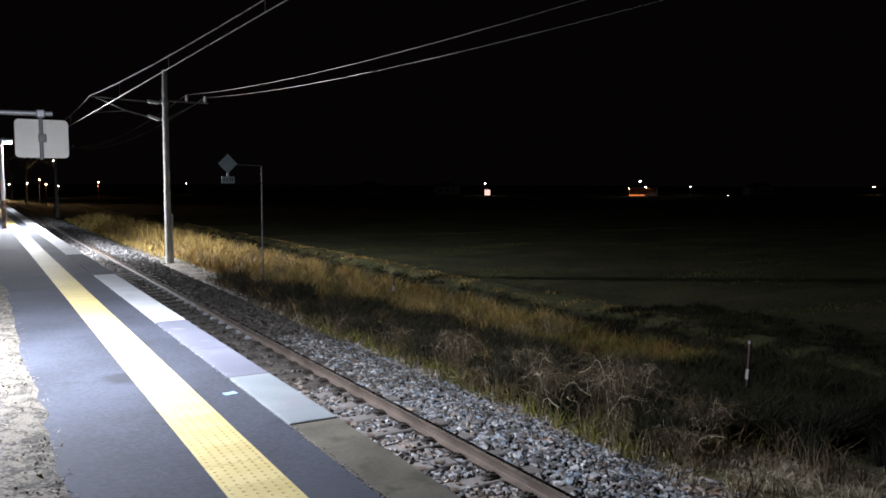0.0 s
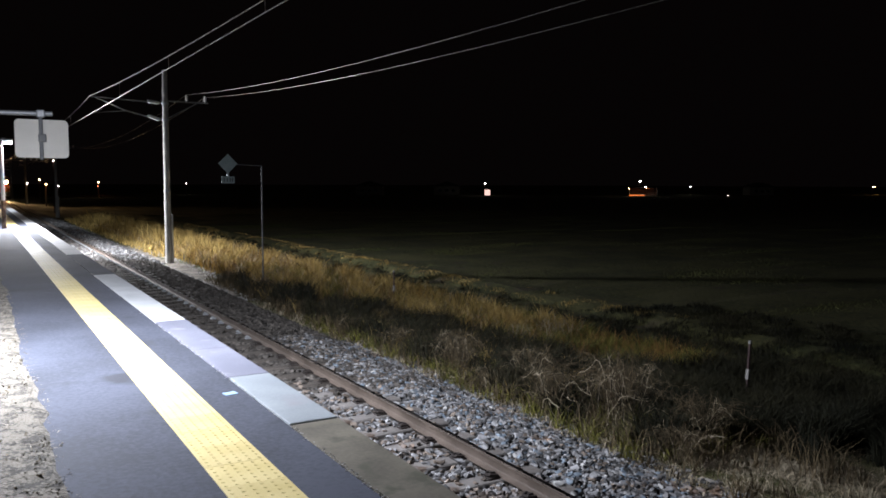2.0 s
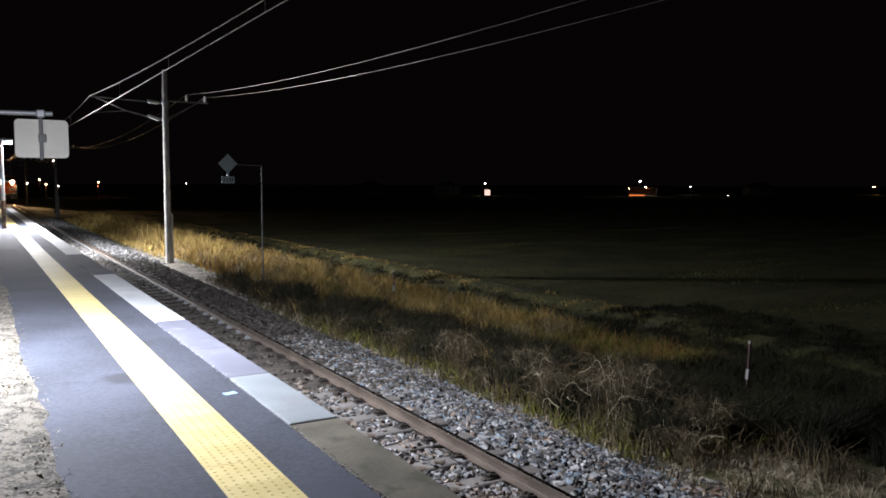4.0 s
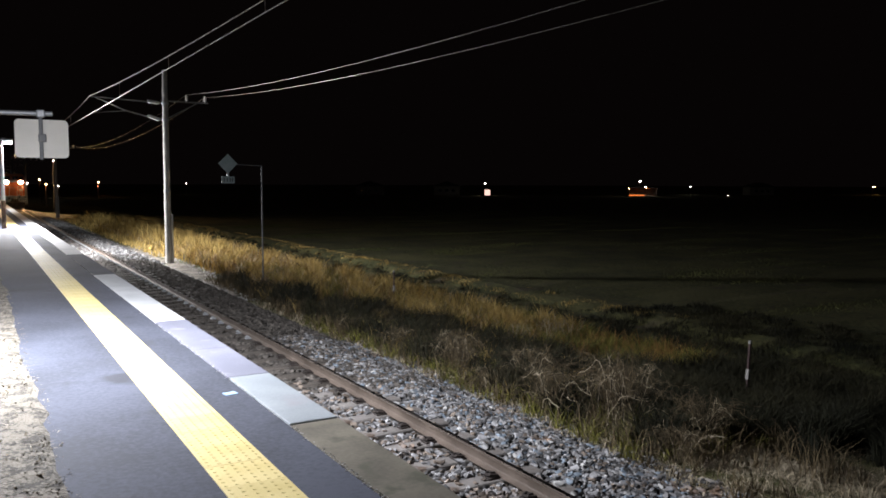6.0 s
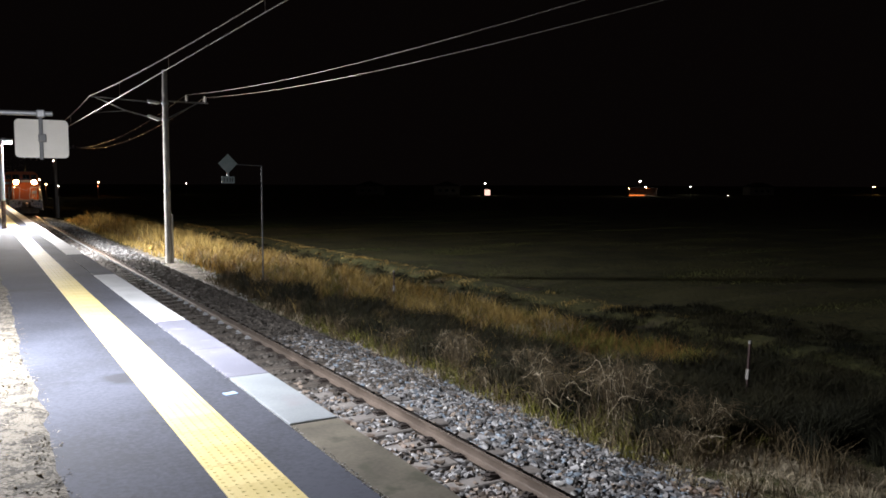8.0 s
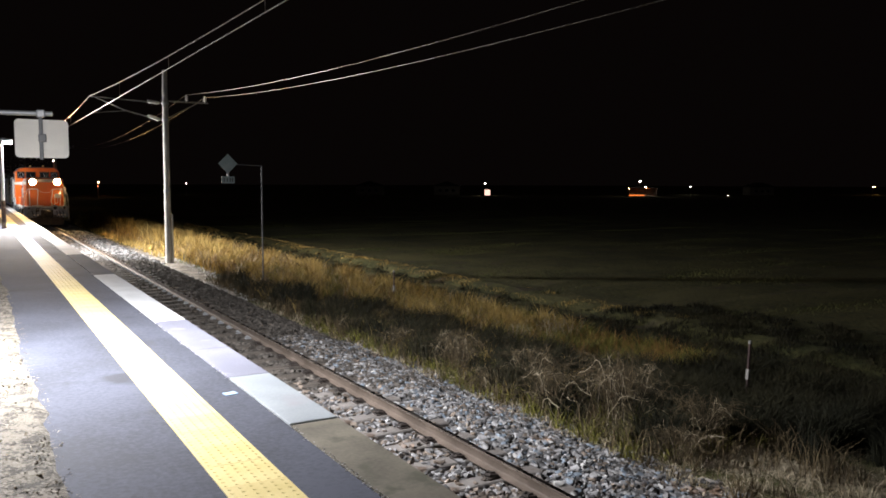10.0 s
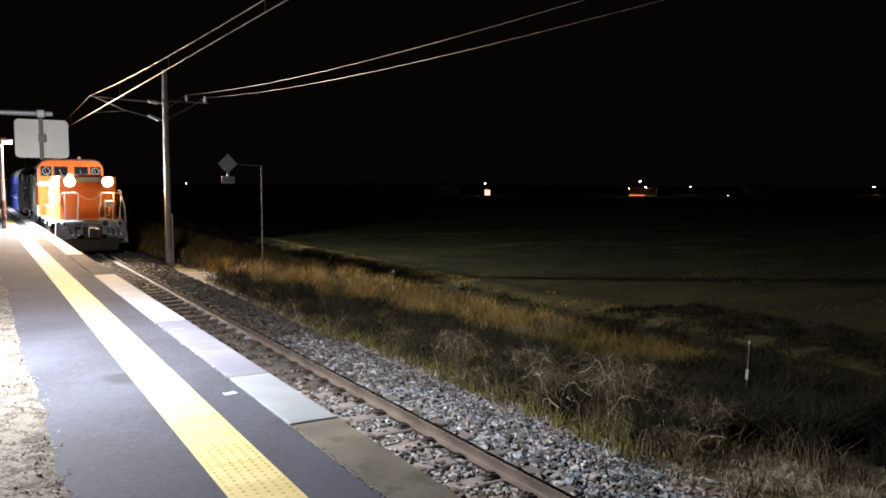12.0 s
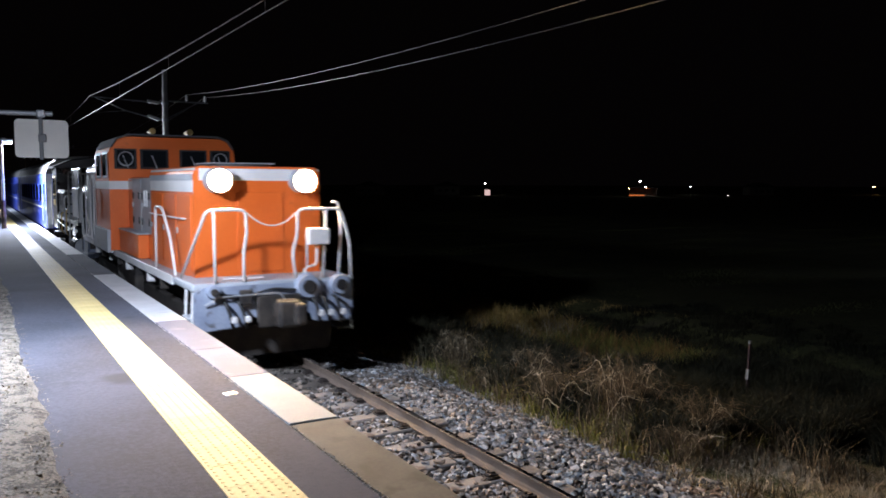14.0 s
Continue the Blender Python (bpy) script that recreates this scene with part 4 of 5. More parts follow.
def build_steam():
    """Small black tank engine, smokebox at y = 0."""
    t = thing("steam_locomotive", "black steam locomotive with white-edged running boards", "locomotive")
    part("frame", boxed(-0.55, 0.55, 0.1, 8.5, 0.65, 1.1, 0.03), GRIME, t)
    part("boiler", rodded((0, 0.9, 2.2), (0, 6.2, 2.2), 0.74, n=32), BLACK_PAINT, t, "glossy black boiler", True)
    box_ = part("smokebox", rodded((0, 0.2, 2.2), (0, 1.6, 2.2), 0.80, n=32), BLACK_PAINT, t, "black smokebox")
    part("smokebox_door", rodded((0, 0.2, 2.2), (0, 0.08, 2.2), 0.68, 0.45, 32), BLACK_PAINT, box_)
    part("door_rim", tubed([(0.7 * math.cos(a), 0.17, 2.2 + 0.7 * math.sin(a)) for a in [math.pi * 2 * k / 32 for k in range(33)]], 0.02), STEEL, box_, "bright steel rim")
    part("headlamp", rodded((0, 0.2, 3.12), (0, -0.05, 3.12), 0.16, n=18), BLACK_PAINT, box_)
    for y in (2.6, 3.6, 4.6, 5.6):
        part("boiler_band", rodded((0, y, 2.2), (0, y + 0.05, 2.2), 0.752, n=32), BRASS if y == 4.6 else STEEL, t)
    part("chimney", rodded((0, 0.9, 2.9), (0, 0.9, 3.65), 0.2, 0.24, 20), BLACK_PAINT, t)
    part("chimney_lip", rodded((0, 0.9, 3.62), (0, 0.9, 3.70), 0.27, n=20), STEEL, t)
    for y, r in ((2.7, 0.36), (4.3, 0.33)):
        bm = rodded((0, y, 2.8), (0, y, 3.3), r, n=24)
        bmesh.ops.create_uvsphere(bm, u_segments=24, v_segments=10, radius=r, matrix=Matrix.Translation((0, y, 3.3)) @ Matrix.Diagonal((1, 1, 0.7, 1)))
        part("dome", bm, BLACK_PAINT, t, "", True)
    for s in (-1, 1):
        rb = part("running_board", boxed(min(s * 0.6, s * 1.28), max(s * 0.6, s * 1.28), 0.3, 6.6, 1.52, 1.58, 0.01), BLACK_PAINT, t)
        part("board_edge", boxed(s * 1.285 - 0.008, s * 1.285 + 0.008, 0.3, 6.6, 1.50, 1.60), WHITE_PAINT, rb, "white running-board edge")
        part("smoke_deflector", prism(bmesh.new(), [(s * 1.22 - 0.012, 1.6), (s * 1.22 + 0.012, 1.6), (s * 1.18 + 0.012, 3.15), (s * 1.18 - 0.012, 3.15)], 0.15, 2.2), BLACK_PAINT, t)
        part("deflector_panel", boxed(s * 1.222 - 0.02, s * 1.222 + 0.02, 0.25, 1.9, 1.72, 2.6, 0.01, 1), SILVER, t, "bright bare-metal deflector panel")
        part("boiler_rail", tubed([(s * 0.84, 0.4, 2.55), (s * 0.84, 6.1, 2.55)], 0.024), WHITE_PAINT, t, "white boiler handrail")
        part("tank_edge", boxed(min(s * 1.25, s * 1.27), max(s * 1.25, s * 1.27), 3.9, 6.2, 2.44, 2.52), WHITE_PAINT, t, "white tank edging")
        part("lower_edge", boxed(s * 1.285 - 0.01, s * 1.285 + 0.01, 0.4, 3.6, 1.30, 1.36), WHITE_PAINT, t)
        part("ladder", tubed(rounded([(s * 1.3, 2.3, 0.4), (s * 1.3, 2.3, 3.1), (s * 1.2, 2.5, 3.1)], 0.1), 0.028), WHITE_PAINT, t, "white upright rail")
        part("deflector_edge", tubed(rounded([(s * 1.22, 0.14, 1.6), (s * 1.18, 0.14, 3.16), (s * 1.18, 2.2, 3.16)], 0.1), 0.03), WHITE_PAINT, t, "white-painted deflector edge")
        part("side_tank", boxed(min(s * 0.8, s * 1.25), max(s * 0.8, s * 1.25), 3.9, 6.2, 1.58, 2.5, 0.04), BLACK_PAINT, t, "black water tank")
        part("tank_handrail", tubed([(s * 1.29, 4.0, 2.42), (s * 1.29, 6.1, 2.42)], 0.018), STEEL, t)
        part("cylinder", rodded((s * 1.08, 0.7, 0.85), (s * 1.08, 1.7, 0.85), 0.3, n=24), BLACK_PAINT, t, "black cylinder with bright covers")
        part("cylinder_cover", rodded((s * 1.08, 0.66, 0.85), (s * 1.08, 0.71, 0.85), 0.25, n=24), STEEL, t)
        part("valve_chest", boxed(min(s * 0.85, s * 1.3), max(s * 0.85, s * 1.3), 0.75, 1.65, 1.1, 1.48, 0.06), BLACK_PAINT, t)
        part("slide_bar", boxed(s * 1.1 - 0.04, s * 1.1 + 0.04, 1.7, 2.6, 0.98, 1.05), STEEL, t)
        part("front_grab", tubed([(s * 1.15, 0.05, 1.0), (s * 1.15, 0.05, 1.7), (s * 0.6, 0.05, 1.9)], 0.02), WHITE_PAINT, t)
        part("front_steps", boxed(min(s * 0.95, s * 1.25), max(s * 0.95, s * 1.25), 0.0, 0.3, 0.45, 0.5), WHITE_PAINT, t)
        part("feed_pipe", tubed(rounded([(s * 0.8, 3.2, 2.5), (s * 1.0, 3.3, 2.0), (s * 1.1, 3.4, 1.6)], 0.1), 0.035), BRASS, t, "copper-coloured feed pipe")
        for k, (y, z) in enumerate(((3.0, 1.9), (3.5, 2.3), (4.6, 1.75), (5.5, 1.75))):
            part("pipe_run", tubed(rounded([(s * 1.0, y, z), (s * 1.32, y + 0.05, z), (s * 1.32, y + 0.1, 1.1), (s * 1.05, y + 0.3, 0.95)], 0.08), 0.022), STEEL if k % 2 else BRASS, t, "bright bent pipe")
        part("air_pump", rodded((s * 1.15, 2.75, 1.62), (s * 1.15, 2.75, 2.5), 0.16, n=18), STEEL, t, "bright steel air pump")
        for z in (1.75, 2.05, 2.38):
            part("pump_flange", rodded((s * 1.15, 2.75, z), (s * 1.15, 2.75, z + 0.05), 0.2, n=18), BLACK_PAINT, t)
        part("lubricator", boxed(min(s * 1.1, s * 1.3), max(s * 1.1, s * 1.3), 3.45, 3.75, 1.6, 1.9, 0.02), SILVER, t, "silver lubricator box")
        part("reach_rod", tubed([(s * 1.3, 2.6, 1.25), (s * 1.3, 6.5, 1.42)], 0.025), STEEL, t, "bright reach rod")
        part("connecting_rod", boxed(s * 1.12 - 0.03, s * 1.12 + 0.03, 2.3, 4.3, 0.72, 0.84, 0.015), STEEL, t, "bright connecting rod")
        for k in range(3):
            part("cab_step", boxed(min(s * 1.02, s * 1.32), max(s * 1.02, s * 1.32), 6.9, 7.5, 0.4 + 0.28 * k, 0.44 + 0.28 * k, 0.006, 1), WHITE_PAINT, t, "white-edged cab step")
    part("front_beam", boxed(-1.2, 1.2, -0.05, 0.1, 0.8, 1.2, 0.02), BLACK_PAINT, t)
    part("front_coupler", boxed(-0.15, 0.15, -0.45, -0.04, 0.7, 1.05, 0.05), GRIME, t)
    cab = part("cab", boxed(-1.3, 1.3, 6.4, 8.2, 1.1, 3.3, 0.03), BLACK_PAINT, t, "black engine cab")
    part("cab_roof", prism(bmesh.new(), [(-1.4, 3.28), (-0.8, 3.55), (0, 3.66), (0.8, 3.55), (1.4, 3.28), (1.4, 3.33), (0.8, 3.6), (0, 3.71), (-0.8, 3.6), (-1.4, 3.33)], 6.2, 8.5), BLACK_PAINT, cab)
    for s in (-1, 1):
        w = part("cab_window", boxed(s * 1.3 - 0.02, s * 1.3 + 0.02, 6.8, 7.7, 2.3, 3.0, 0.02), BRASS, cab, "brass-framed cab window")
        part("pane", boxed(s * 1.31 - 0.015, s * 1.31 + 0.015, 6.86, 7.64, 2.36, 2.94), GLASS, w)
        part("brass_plate", boxed(s * 1.31 - 0.012, s * 1.31 + 0.012, 6.95, 7.55, 1.95, 2.15), BRASS, cab)
        part("cab_grab", tubed([(s * 1.34, 8.15, 1.2), (s * 1.34, 8.15, 2.7)], 0.02), WHITE_PAINT, cab, "white cab handrail")
    part("bunker", boxed(-1.25, 1.25, 8.2, 8.75, 1.1, 2.6, 0.04), BLACK_PAINT, t)
    for y in (2.5, 3.95, 5.4):
        wheelset(t, y, 0.68, crank=0.28)
    for y in (0.75, 7.3):
        wheelset(t, y, 0.38)
    for s in (-1, 1):
        r = part("coupling_rod", boxed(s * 0.82 - 0.03, s * 0.82 + 0.03, -1.55, 1.55, -0.06, 0.06, 0.015), STEEL, t, "bright steel coupling rod", at=pose(0, 3.95 + 0.28, 0.68))
        RODS.append((r, 3.95, 0.68, 0.28))
    return t


def build_coach():
    """Blue passenger coach, its near end at y = 0."""
    t = thing("passenger_coach", "blue passenger coach with pale stripes and dark windows", "coach", group="coaches of the train")
    L, w = 19.6, 1.42
    out = [(-w, 0.95), (w, 0.95), (w, 3.1), (1.3, 3.42), (1.0, 3.64), (0.5, 3.77), (0, 3.8), (-0.5, 3.77), (-1.0, 3.64), (-1.3, 3.42), (-w, 3.1)]
    body = part("body", prism(bmesh.new(), out, 0, L), BLUE, t, "deep blue coach body")
    part("roof", prism(bmesh.new(), [(-w - 0.015, 3.12), (-1.315, 3.44), (-1.01, 3.66), (-0.5, 3.79), (0, 3.82), (0.5, 3.79), (1.01, 3.66), (1.315, 3.44), (w + 0.015, 3.12), (1.3, 3.1), (-1.3, 3.1)], -0.03, L + 0.03), ROOF_GREY, t, "grey rounded roof")
    part("underframe", boxed(-1.2, 1.2, 0.2, L - 0.2, 0.7, 0.97), GRIME, t)
    for s in (-1, 1):
        for z in (1.72,):
            part("stripe", boxed(s * w - 0.006, s * w + 0.006, 0.02, L - 0.02, z, z + 0.06), WHITE_PAINT, body, "thin pale stripe")
        for k in range(8):
            y = 2.75 + k * 1.95
            f = part("window", boxed(s * w - 0.02, s * w + 0.02, y - 0.72, y + 0.72, 1.92, 2.74, 0.02, 1), BLUE, body)
            part("pane", boxed(s * w - 0.028, s * w + 0.028, y - 0.65, y + 0.65, 1.98, 2.68), GLASS, f)
        for y in (0.95, L - 0.95):
            d = part("door", boxed(s * w - 0.012, s * w + 0.012, y - 0.45, y + 0.45, 1.0, 2.95, 0.01, 1), BLUE, body)
            part("pane", boxed(s * w - 0.02, s * w + 0.02, y - 0.25, y + 0.25, 2.0, 2.7), GLASS, d)
            part("door_rail", tubed([(s * (w + 0.04), y + 0.55, 1.2), (s * (w + 0.04), y + 0.55, 2.3)], 0.016), STEEL, d, "bright grab rail")
        part("corner_post", boxed(min(s * (w - 0.2), s * (w + 0.02)), max(s * (w - 0.2), s * (w + 0.02)), -0.03, 0.06, 0.97, 3.1, 0.02), STEEL, t, "bare silver end corner")
    for y in (0, L):
        part("gangway", boxed(-0.5, 0.5, y - 0.28, y + 0.28, 1.0, 3.1, 0.05), RUBBER, t, "black rubber gangway")
    for y in (2.2, 4.3, L - 4.3, L - 2.2):
        wheelset(t, y, 0.43)
    for y in (3.25, L - 3.25):
        for s in (-1, 1):
            part("bogie_frame", boxed(s * 0.95 - 0.07, s * 0.95 + 0.07, y - 1.5, y + 1.5, 0.45, 0.7, 0.03), GRIME, t)
    for k in range(3):
        part("equipment_box", boxed(-1.15, 1.15, 6.4 + k * 2.4, 8.2 + k * 2.4, 0.35, 0.72, 0.03), GRIME, t)
    return t


diesel, steam = build_diesel(), build_steam()
coach, coach_behind = build_coach(), build_coach()


# ---- grass, weeds and loose stones ----
PX, PZ = [p[0] for p in PROFILE], [p[1] for p in PROFILE]


def clumps(x, y, size, seed):
    """A soft uneven field of 0 to 1, to gather plants into clumps."""
    rng = np.random.default_rng(seed)
    v = np.zeros_like(x)
    for k in range(7):
        a, f, p = rng.uniform(0, 6.28), rng.uniform(0.6, 2.2) / size, rng.uniform(0, 6.28)
        v += np.sin((x * math.cos(a) + y * math.sin(a)) * f * 6.28 + p)
    return 1 / (1 + np.exp(-1.3 * v))


def blades(name, label, mat, n, xs, ys, height, width, lean, size=1.6, seed=1, far=0.0, floor=None, keep=0.15, toward=None, where=None):
    """Curved tapering blades scattered in clumps over a stretch of ground, denser towards the near end where far is above 0."""
    rng = np.random.default_rng(seed)
    x = rng.uniform(*xs, n)
    u = rng.uniform(0, 1, n) ** (1 + far)
    y = ys[0] + (ys[1] - ys[0]) * u
    c = clumps(x, y, size, seed + 50)
    ok = rng.uniform(0, 1, n) < keep + (1 - keep) * c
    if where:
        ok &= where(x, y)
    x, y, c = x[ok], y[ok], c[ok]
    m = len(x)
    z = (np.interp(x, PX, PZ) - 0.04) if floor is None else np.full(m, floor)
    h = rng.uniform(*height, m) * (0.3 + 0.9 * c)
    w = width * rng.uniform(0.6, 1.4, m) * (1 + (y - ys[0]).clip(0) / 40)
    a = rng.uniform(0, 6.28, m)
    dx, dy = np.cos(a), np.sin(a)
    ln = rng.uniform(0.1, 1.0, m) * lean * h
    b = rng.uniform(0, 6.28, m)
    lx, ly = np.cos(b) * ln, np.sin(b) * ln
    if toward:
        lx, ly = lx * 0.6 + toward[0] * h * rng.uniform(0.2, 1, m), ly * 0.6 + toward[1] * h * rng.uniform(0.2, 1, m)
    P = np.zeros((m, 5, 3))
    for i, (s, t, k) in enumerate(((-1, 0, 0), (1, 0, 0), (-0.8, 0.55, 0.3), (0.8, 0.55, 0.3), (0, 1.0, 1.0))):
        P[:, i, 0] = x + s * dx * w / 2 + lx * k
        P[:, i, 1] = y + s * dy * w / 2 + ly * k
        P[:, i, 2] = z + h * t * (1 - 0.25 * lean * k)
    base = (np.arange(m) * 5)[:, None]
    quads = (base + np.array([0, 1, 3, 2])).tolist()
    tips = (base + np.array([2, 3, 4])).tolist()
    me = raw_mesh(name, P.reshape(-1, 3).tolist(), quads + tips, mat)
    return tagged(new(name, me), label, kind="stuff")


def straw_line(y):
    """How far from the track the yellow grass begins, traced on the bank's lit edge; nearer to it grow weeds darkened
    for shade.
    """
    return np.interp(y, [8, 11, 13, 18, 20.5, 23, 26, 40], [11.2, 10.6, 10.0, 9.3, 8.5, 7.4, 7.2, 7.3])


def beyond(x, y):
    return x > straw_line(y) + 0.35 * np.sin(y * 2.1) + 0.2 * np.sin(y * 5.3 + x)


def before(x, y):
    return ~beyond(x, y)


blades("straw_grass", "tall yellow dry grass on the bank", STRAW, 90000, (7.3, 12.8), (15.0, 75), (0.3, 0.8), 0.014, 0.7, 1.7, 1, 0.6, keep=0.12, where=beyond)
blades("low_straw", "short ragged yellow grass on the bank", STRAW, 26000, (7.2, 12.8), (13.0, 50), (0.12, 0.4), 0.012, 1.0, 0.9, 15, 0.4, keep=0.05, where=beyond)
blades("olive_grass", "olive-green grass among the yellow", OLIVE, 80000, (8.0, 12.9), (10.6, 30), (0.2, 0.6), 0.013, 0.8, 1.6, 12, 0.5, keep=0.06, where=beyond)
blades("rust_grass", "rust-brown dry grass among the yellow", RUST_GRASS, 42000, (7.2, 12.6), (10.5, 60), (0.25, 0.75), 0.012, 0.8, 1.4, 18, 0.7, keep=0.08, where=beyond)
blades("bank_tufts", "scattered yellow tufts among the dark weeds", STRAW, 9000, (6.7, 9.5), (9, 24), (0.15, 0.5), 0.011, 0.9, 0.7, 27, 0.2, keep=0.0, where=before)
blades("plume_grass", "tall feathery grass behind the mast", STRAW, 9000, (7.6, 10.5), (37, 72), (0.5, 1.35), 0.02, 0.5, 2.4, 28, 0.2, keep=0.0)
# Near-black colour also stands for the light missing low on the bank.
blades("near_weeds", "weeds low on the bank, darkened in colour as if unlit", SHADED_WEED, 60000, (8.4, 13.0), (2.5, 10.5), (0.25, 0.75), 0.012, 0.8, 1.3, 17, 0.0, keep=0.4, where=lambda x, y: y > 5.3 + 0.5 * np.sin(2.3 * x) + 0.35 * np.sin(5.1 * x))
blades("track_weeds", "low weeds growing through the ballast", GREEN, 15000, (3.5, 6.2), (10, 26), (0.02, 0.09), 0.008, 0.9, 1.1, 19, 0.2, keep=0.03)
blades("bank_weeds", "dark green and brown weeds on the bank, deepened for shade", SHADED_WEED, 100000, (6.6, 11.0), (6.5, 26), (0.25, 0.72), 0.013, 0.8, 1.3, 2, 0.3, keep=0.3, where=before)
# Shade between and under the yellow stalks, painted with near-black blades.
blades("straw_shade", "dark blades put in for the shade under the yellow grass", SHADED_WEED, 30000, (7.4, 13.0), (9, 40), (0.2, 0.5), 0.013, 0.8, 1.5, 29, 0.3, keep=0.2, where=beyond)
blades("ditch_weeds", "dark short weeds in the shallow ditch", SHADED_WEED, 30000, (12.6, 15.4), (6, 60), (0.08, 0.22), 0.016, 0.8, 1.8, 16, 0.4, keep=0.4)
# Added cover of near-black blades, darkening ground that the lamp lights too strongly.
blades("lane_weeds", "near-black weeds added to darken the ground by the lane", SHADED_WEED, 60000, (12.4, 19), (4, 17), (0.1, 0.26), 0.014, 0.8, 1.2, 34, 0.6, keep=0.7)
blades("bleached_tufts", "bleached tufts among the yellow grass", PALE_STRAW, 16000, (7.2, 12.6), (14, 60), (0.25, 0.75), 0.012, 0.8, 1.1, 35, 0.5, keep=0.0, where=beyond)
blades("edge_tufts", "olive tufts at the foot of the bank", OLIVE, 26000, (6.35, 8.4), (6.3, 17), (0.12, 0.42), 0.010, 1.0, 0.6, 36, 0.2, keep=0.0)
blades("brown_weeds", "dead brown weeds on the bank", BROWN, 44000, (6.3, 11.0), (3, 26), (0.2, 0.6), 0.010, 0.9, 0.9, 3, 0.3, keep=0.05, where=lambda x, y: ((x < 8.7) | (y > 11)) & ((y > 5.4 + 0.6 * np.sin(2.9 * x)) | (x < 6.8)))
blades("pale_weeds", "bleached flattened grass along the ballast", PALE_STRAW, 15000, (6.2, 8.0), (3.2, 20), (0.10, 0.30), 0.010, 1.5, 0.6, 4, 0.4, keep=0.0)
blades("trodden_straw", "pale trodden straw at the foot of the ballast", PALE_STRAW, 34000, (6.3, 8.9), (2.8, 7.8), (0.06, 0.2), 0.008, 2.2, 0.8, 14, 0.0, keep=0.12)
blades("straw_heaps", "pale broken straw lying on the bank", PALE_STRAW, 30000, (7.0, 10.2), (3.6, 7.0), (0.05, 0.2), 0.009, 2.6, 0.7, 31, 0.0, keep=0.03)
blades("lane_verge", "pale grass ridge beside the field lane", STRAW, 16000, (15.3, 16.6), (14, 75), (0.05, 0.15), 0.013, 0.8, 2.5, 5, 0.3, keep=0.03)
blades("field_grass", "low rough green grass across the field", GREEN, 220000, (16.0, 62), (8, 95), (0.04, 0.09), 0.024, 0.9, 9.0, 6, 0.3, keep=0.75)
blades("shoulder_grass", "short grass between the masts and the ballast", STRAW, 7000, (6.6, 7.6), (35, 75), (0.12, 0.45), 0.022, 0.6, 1.2, 7, 0.2)
# Blades take the dimmed grass colour, since the lamp overexposes the verge.
blades("verge_straw", "bleached dry grass beside the platform", DIMMED_STRAW, 26000, (-2.2, 0.38), (3.4, 16), (0.02, 0.055), 0.013, 2.4, 0.3, 8, 0.6, floor=0.955, keep=0.2)
blades("verge_litter", "brown dead leaves in the dry verge", BROWN, 1200, (-2.2, 0.30), (3.4, 12), (0.03, 0.07), 0.016, 2.0, 0.35, 32, 0.6, floor=0.955, keep=0.1)
blades("verge_edge", "dry grass creeping over the asphalt edge", DIMMED_STRAW, 2000, (0.3, 0.48), (3.4, 16), (0.006, 0.016), 0.010, 3.0, 0.3, 9, 0.5, floor=0.944, keep=0.02)


def build_dead_bush(x, y, size, seed, stems=85):
    """Arching dry stems that spring from one root and hang over, with side twigs."""
    rng = random.Random(seed)
    t = thing("dead_bush", "tangled bush of arching dead brown stems", "bush", pose(x, y, relief(x, y) - 0.05), "dead bushes on the bank")
    for name, mat, share in (("stem_tangle", BROWN, 0.87), ("pale_stem_tangle", PALE_STRAW, 0.13)):
        bm = bmesh.new()
        for _ in range(int(stems * share)):
            a, reach, rise = rng.uniform(0, 6.28), size * rng.uniform(0.3, 1.1), size * rng.uniform(0.6, 1.15)
            ox, oy = rng.uniform(-0.3, 0.3) * size, rng.uniform(-0.3, 0.3) * size
            droop = rng.uniform(0.1, 0.9)
            pts = []
            for k in range(9):
                u = k / 8
                pts.append((ox + math.cos(a + 0.4 * u) * reach * u + rng.uniform(-0.015, 0.015), oy + math.sin(a + 0.4 * u) * reach * u + rng.uniform(-0.015, 0.015), rise * math.sin(min(1, u * 1.25) * math.pi * (0.5 + 0.3 * droop)) + rng.uniform(-0.015, 0.015)))
            tube(bm, pts, rng.uniform(0.0018, 0.0036), 4)
            for k in (3, 4, 5, 6, 7):
                p = Vector(pts[k])
                q = p + Vector((rng.uniform(-0.16, 0.16), rng.uniform(-0.16, 0.16), rng.uniform(-0.12, 0.12))) * size
                tube(bm, [p, (p + q) / 2 + Vector((0, 0, 0.03)), q], 0.0018, 4)
        part(name, bm, mat, t, "bleached stems" if mat is PALE_STRAW else "")
    return t


for k, (x, y, s) in enumerate(((7.15, 7.6, 0.85), (6.75, 8.5, 0.6), (7.6, 6.6, 0.6), (7.3, 9.6, 0.65), (7.9, 8.2, 0.7), (6.9, 11.2, 0.55), (7.8, 10.6, 0.5), (7.0, 13.4, 0.45), (7.5, 12.4, 0.5),
                                (6.7, 9.9, 0.4), (6.85, 6.2, 0.4), (6.7, 15.2, 0.4))):
    build_dead_bush(x, y, s, 20 + k)


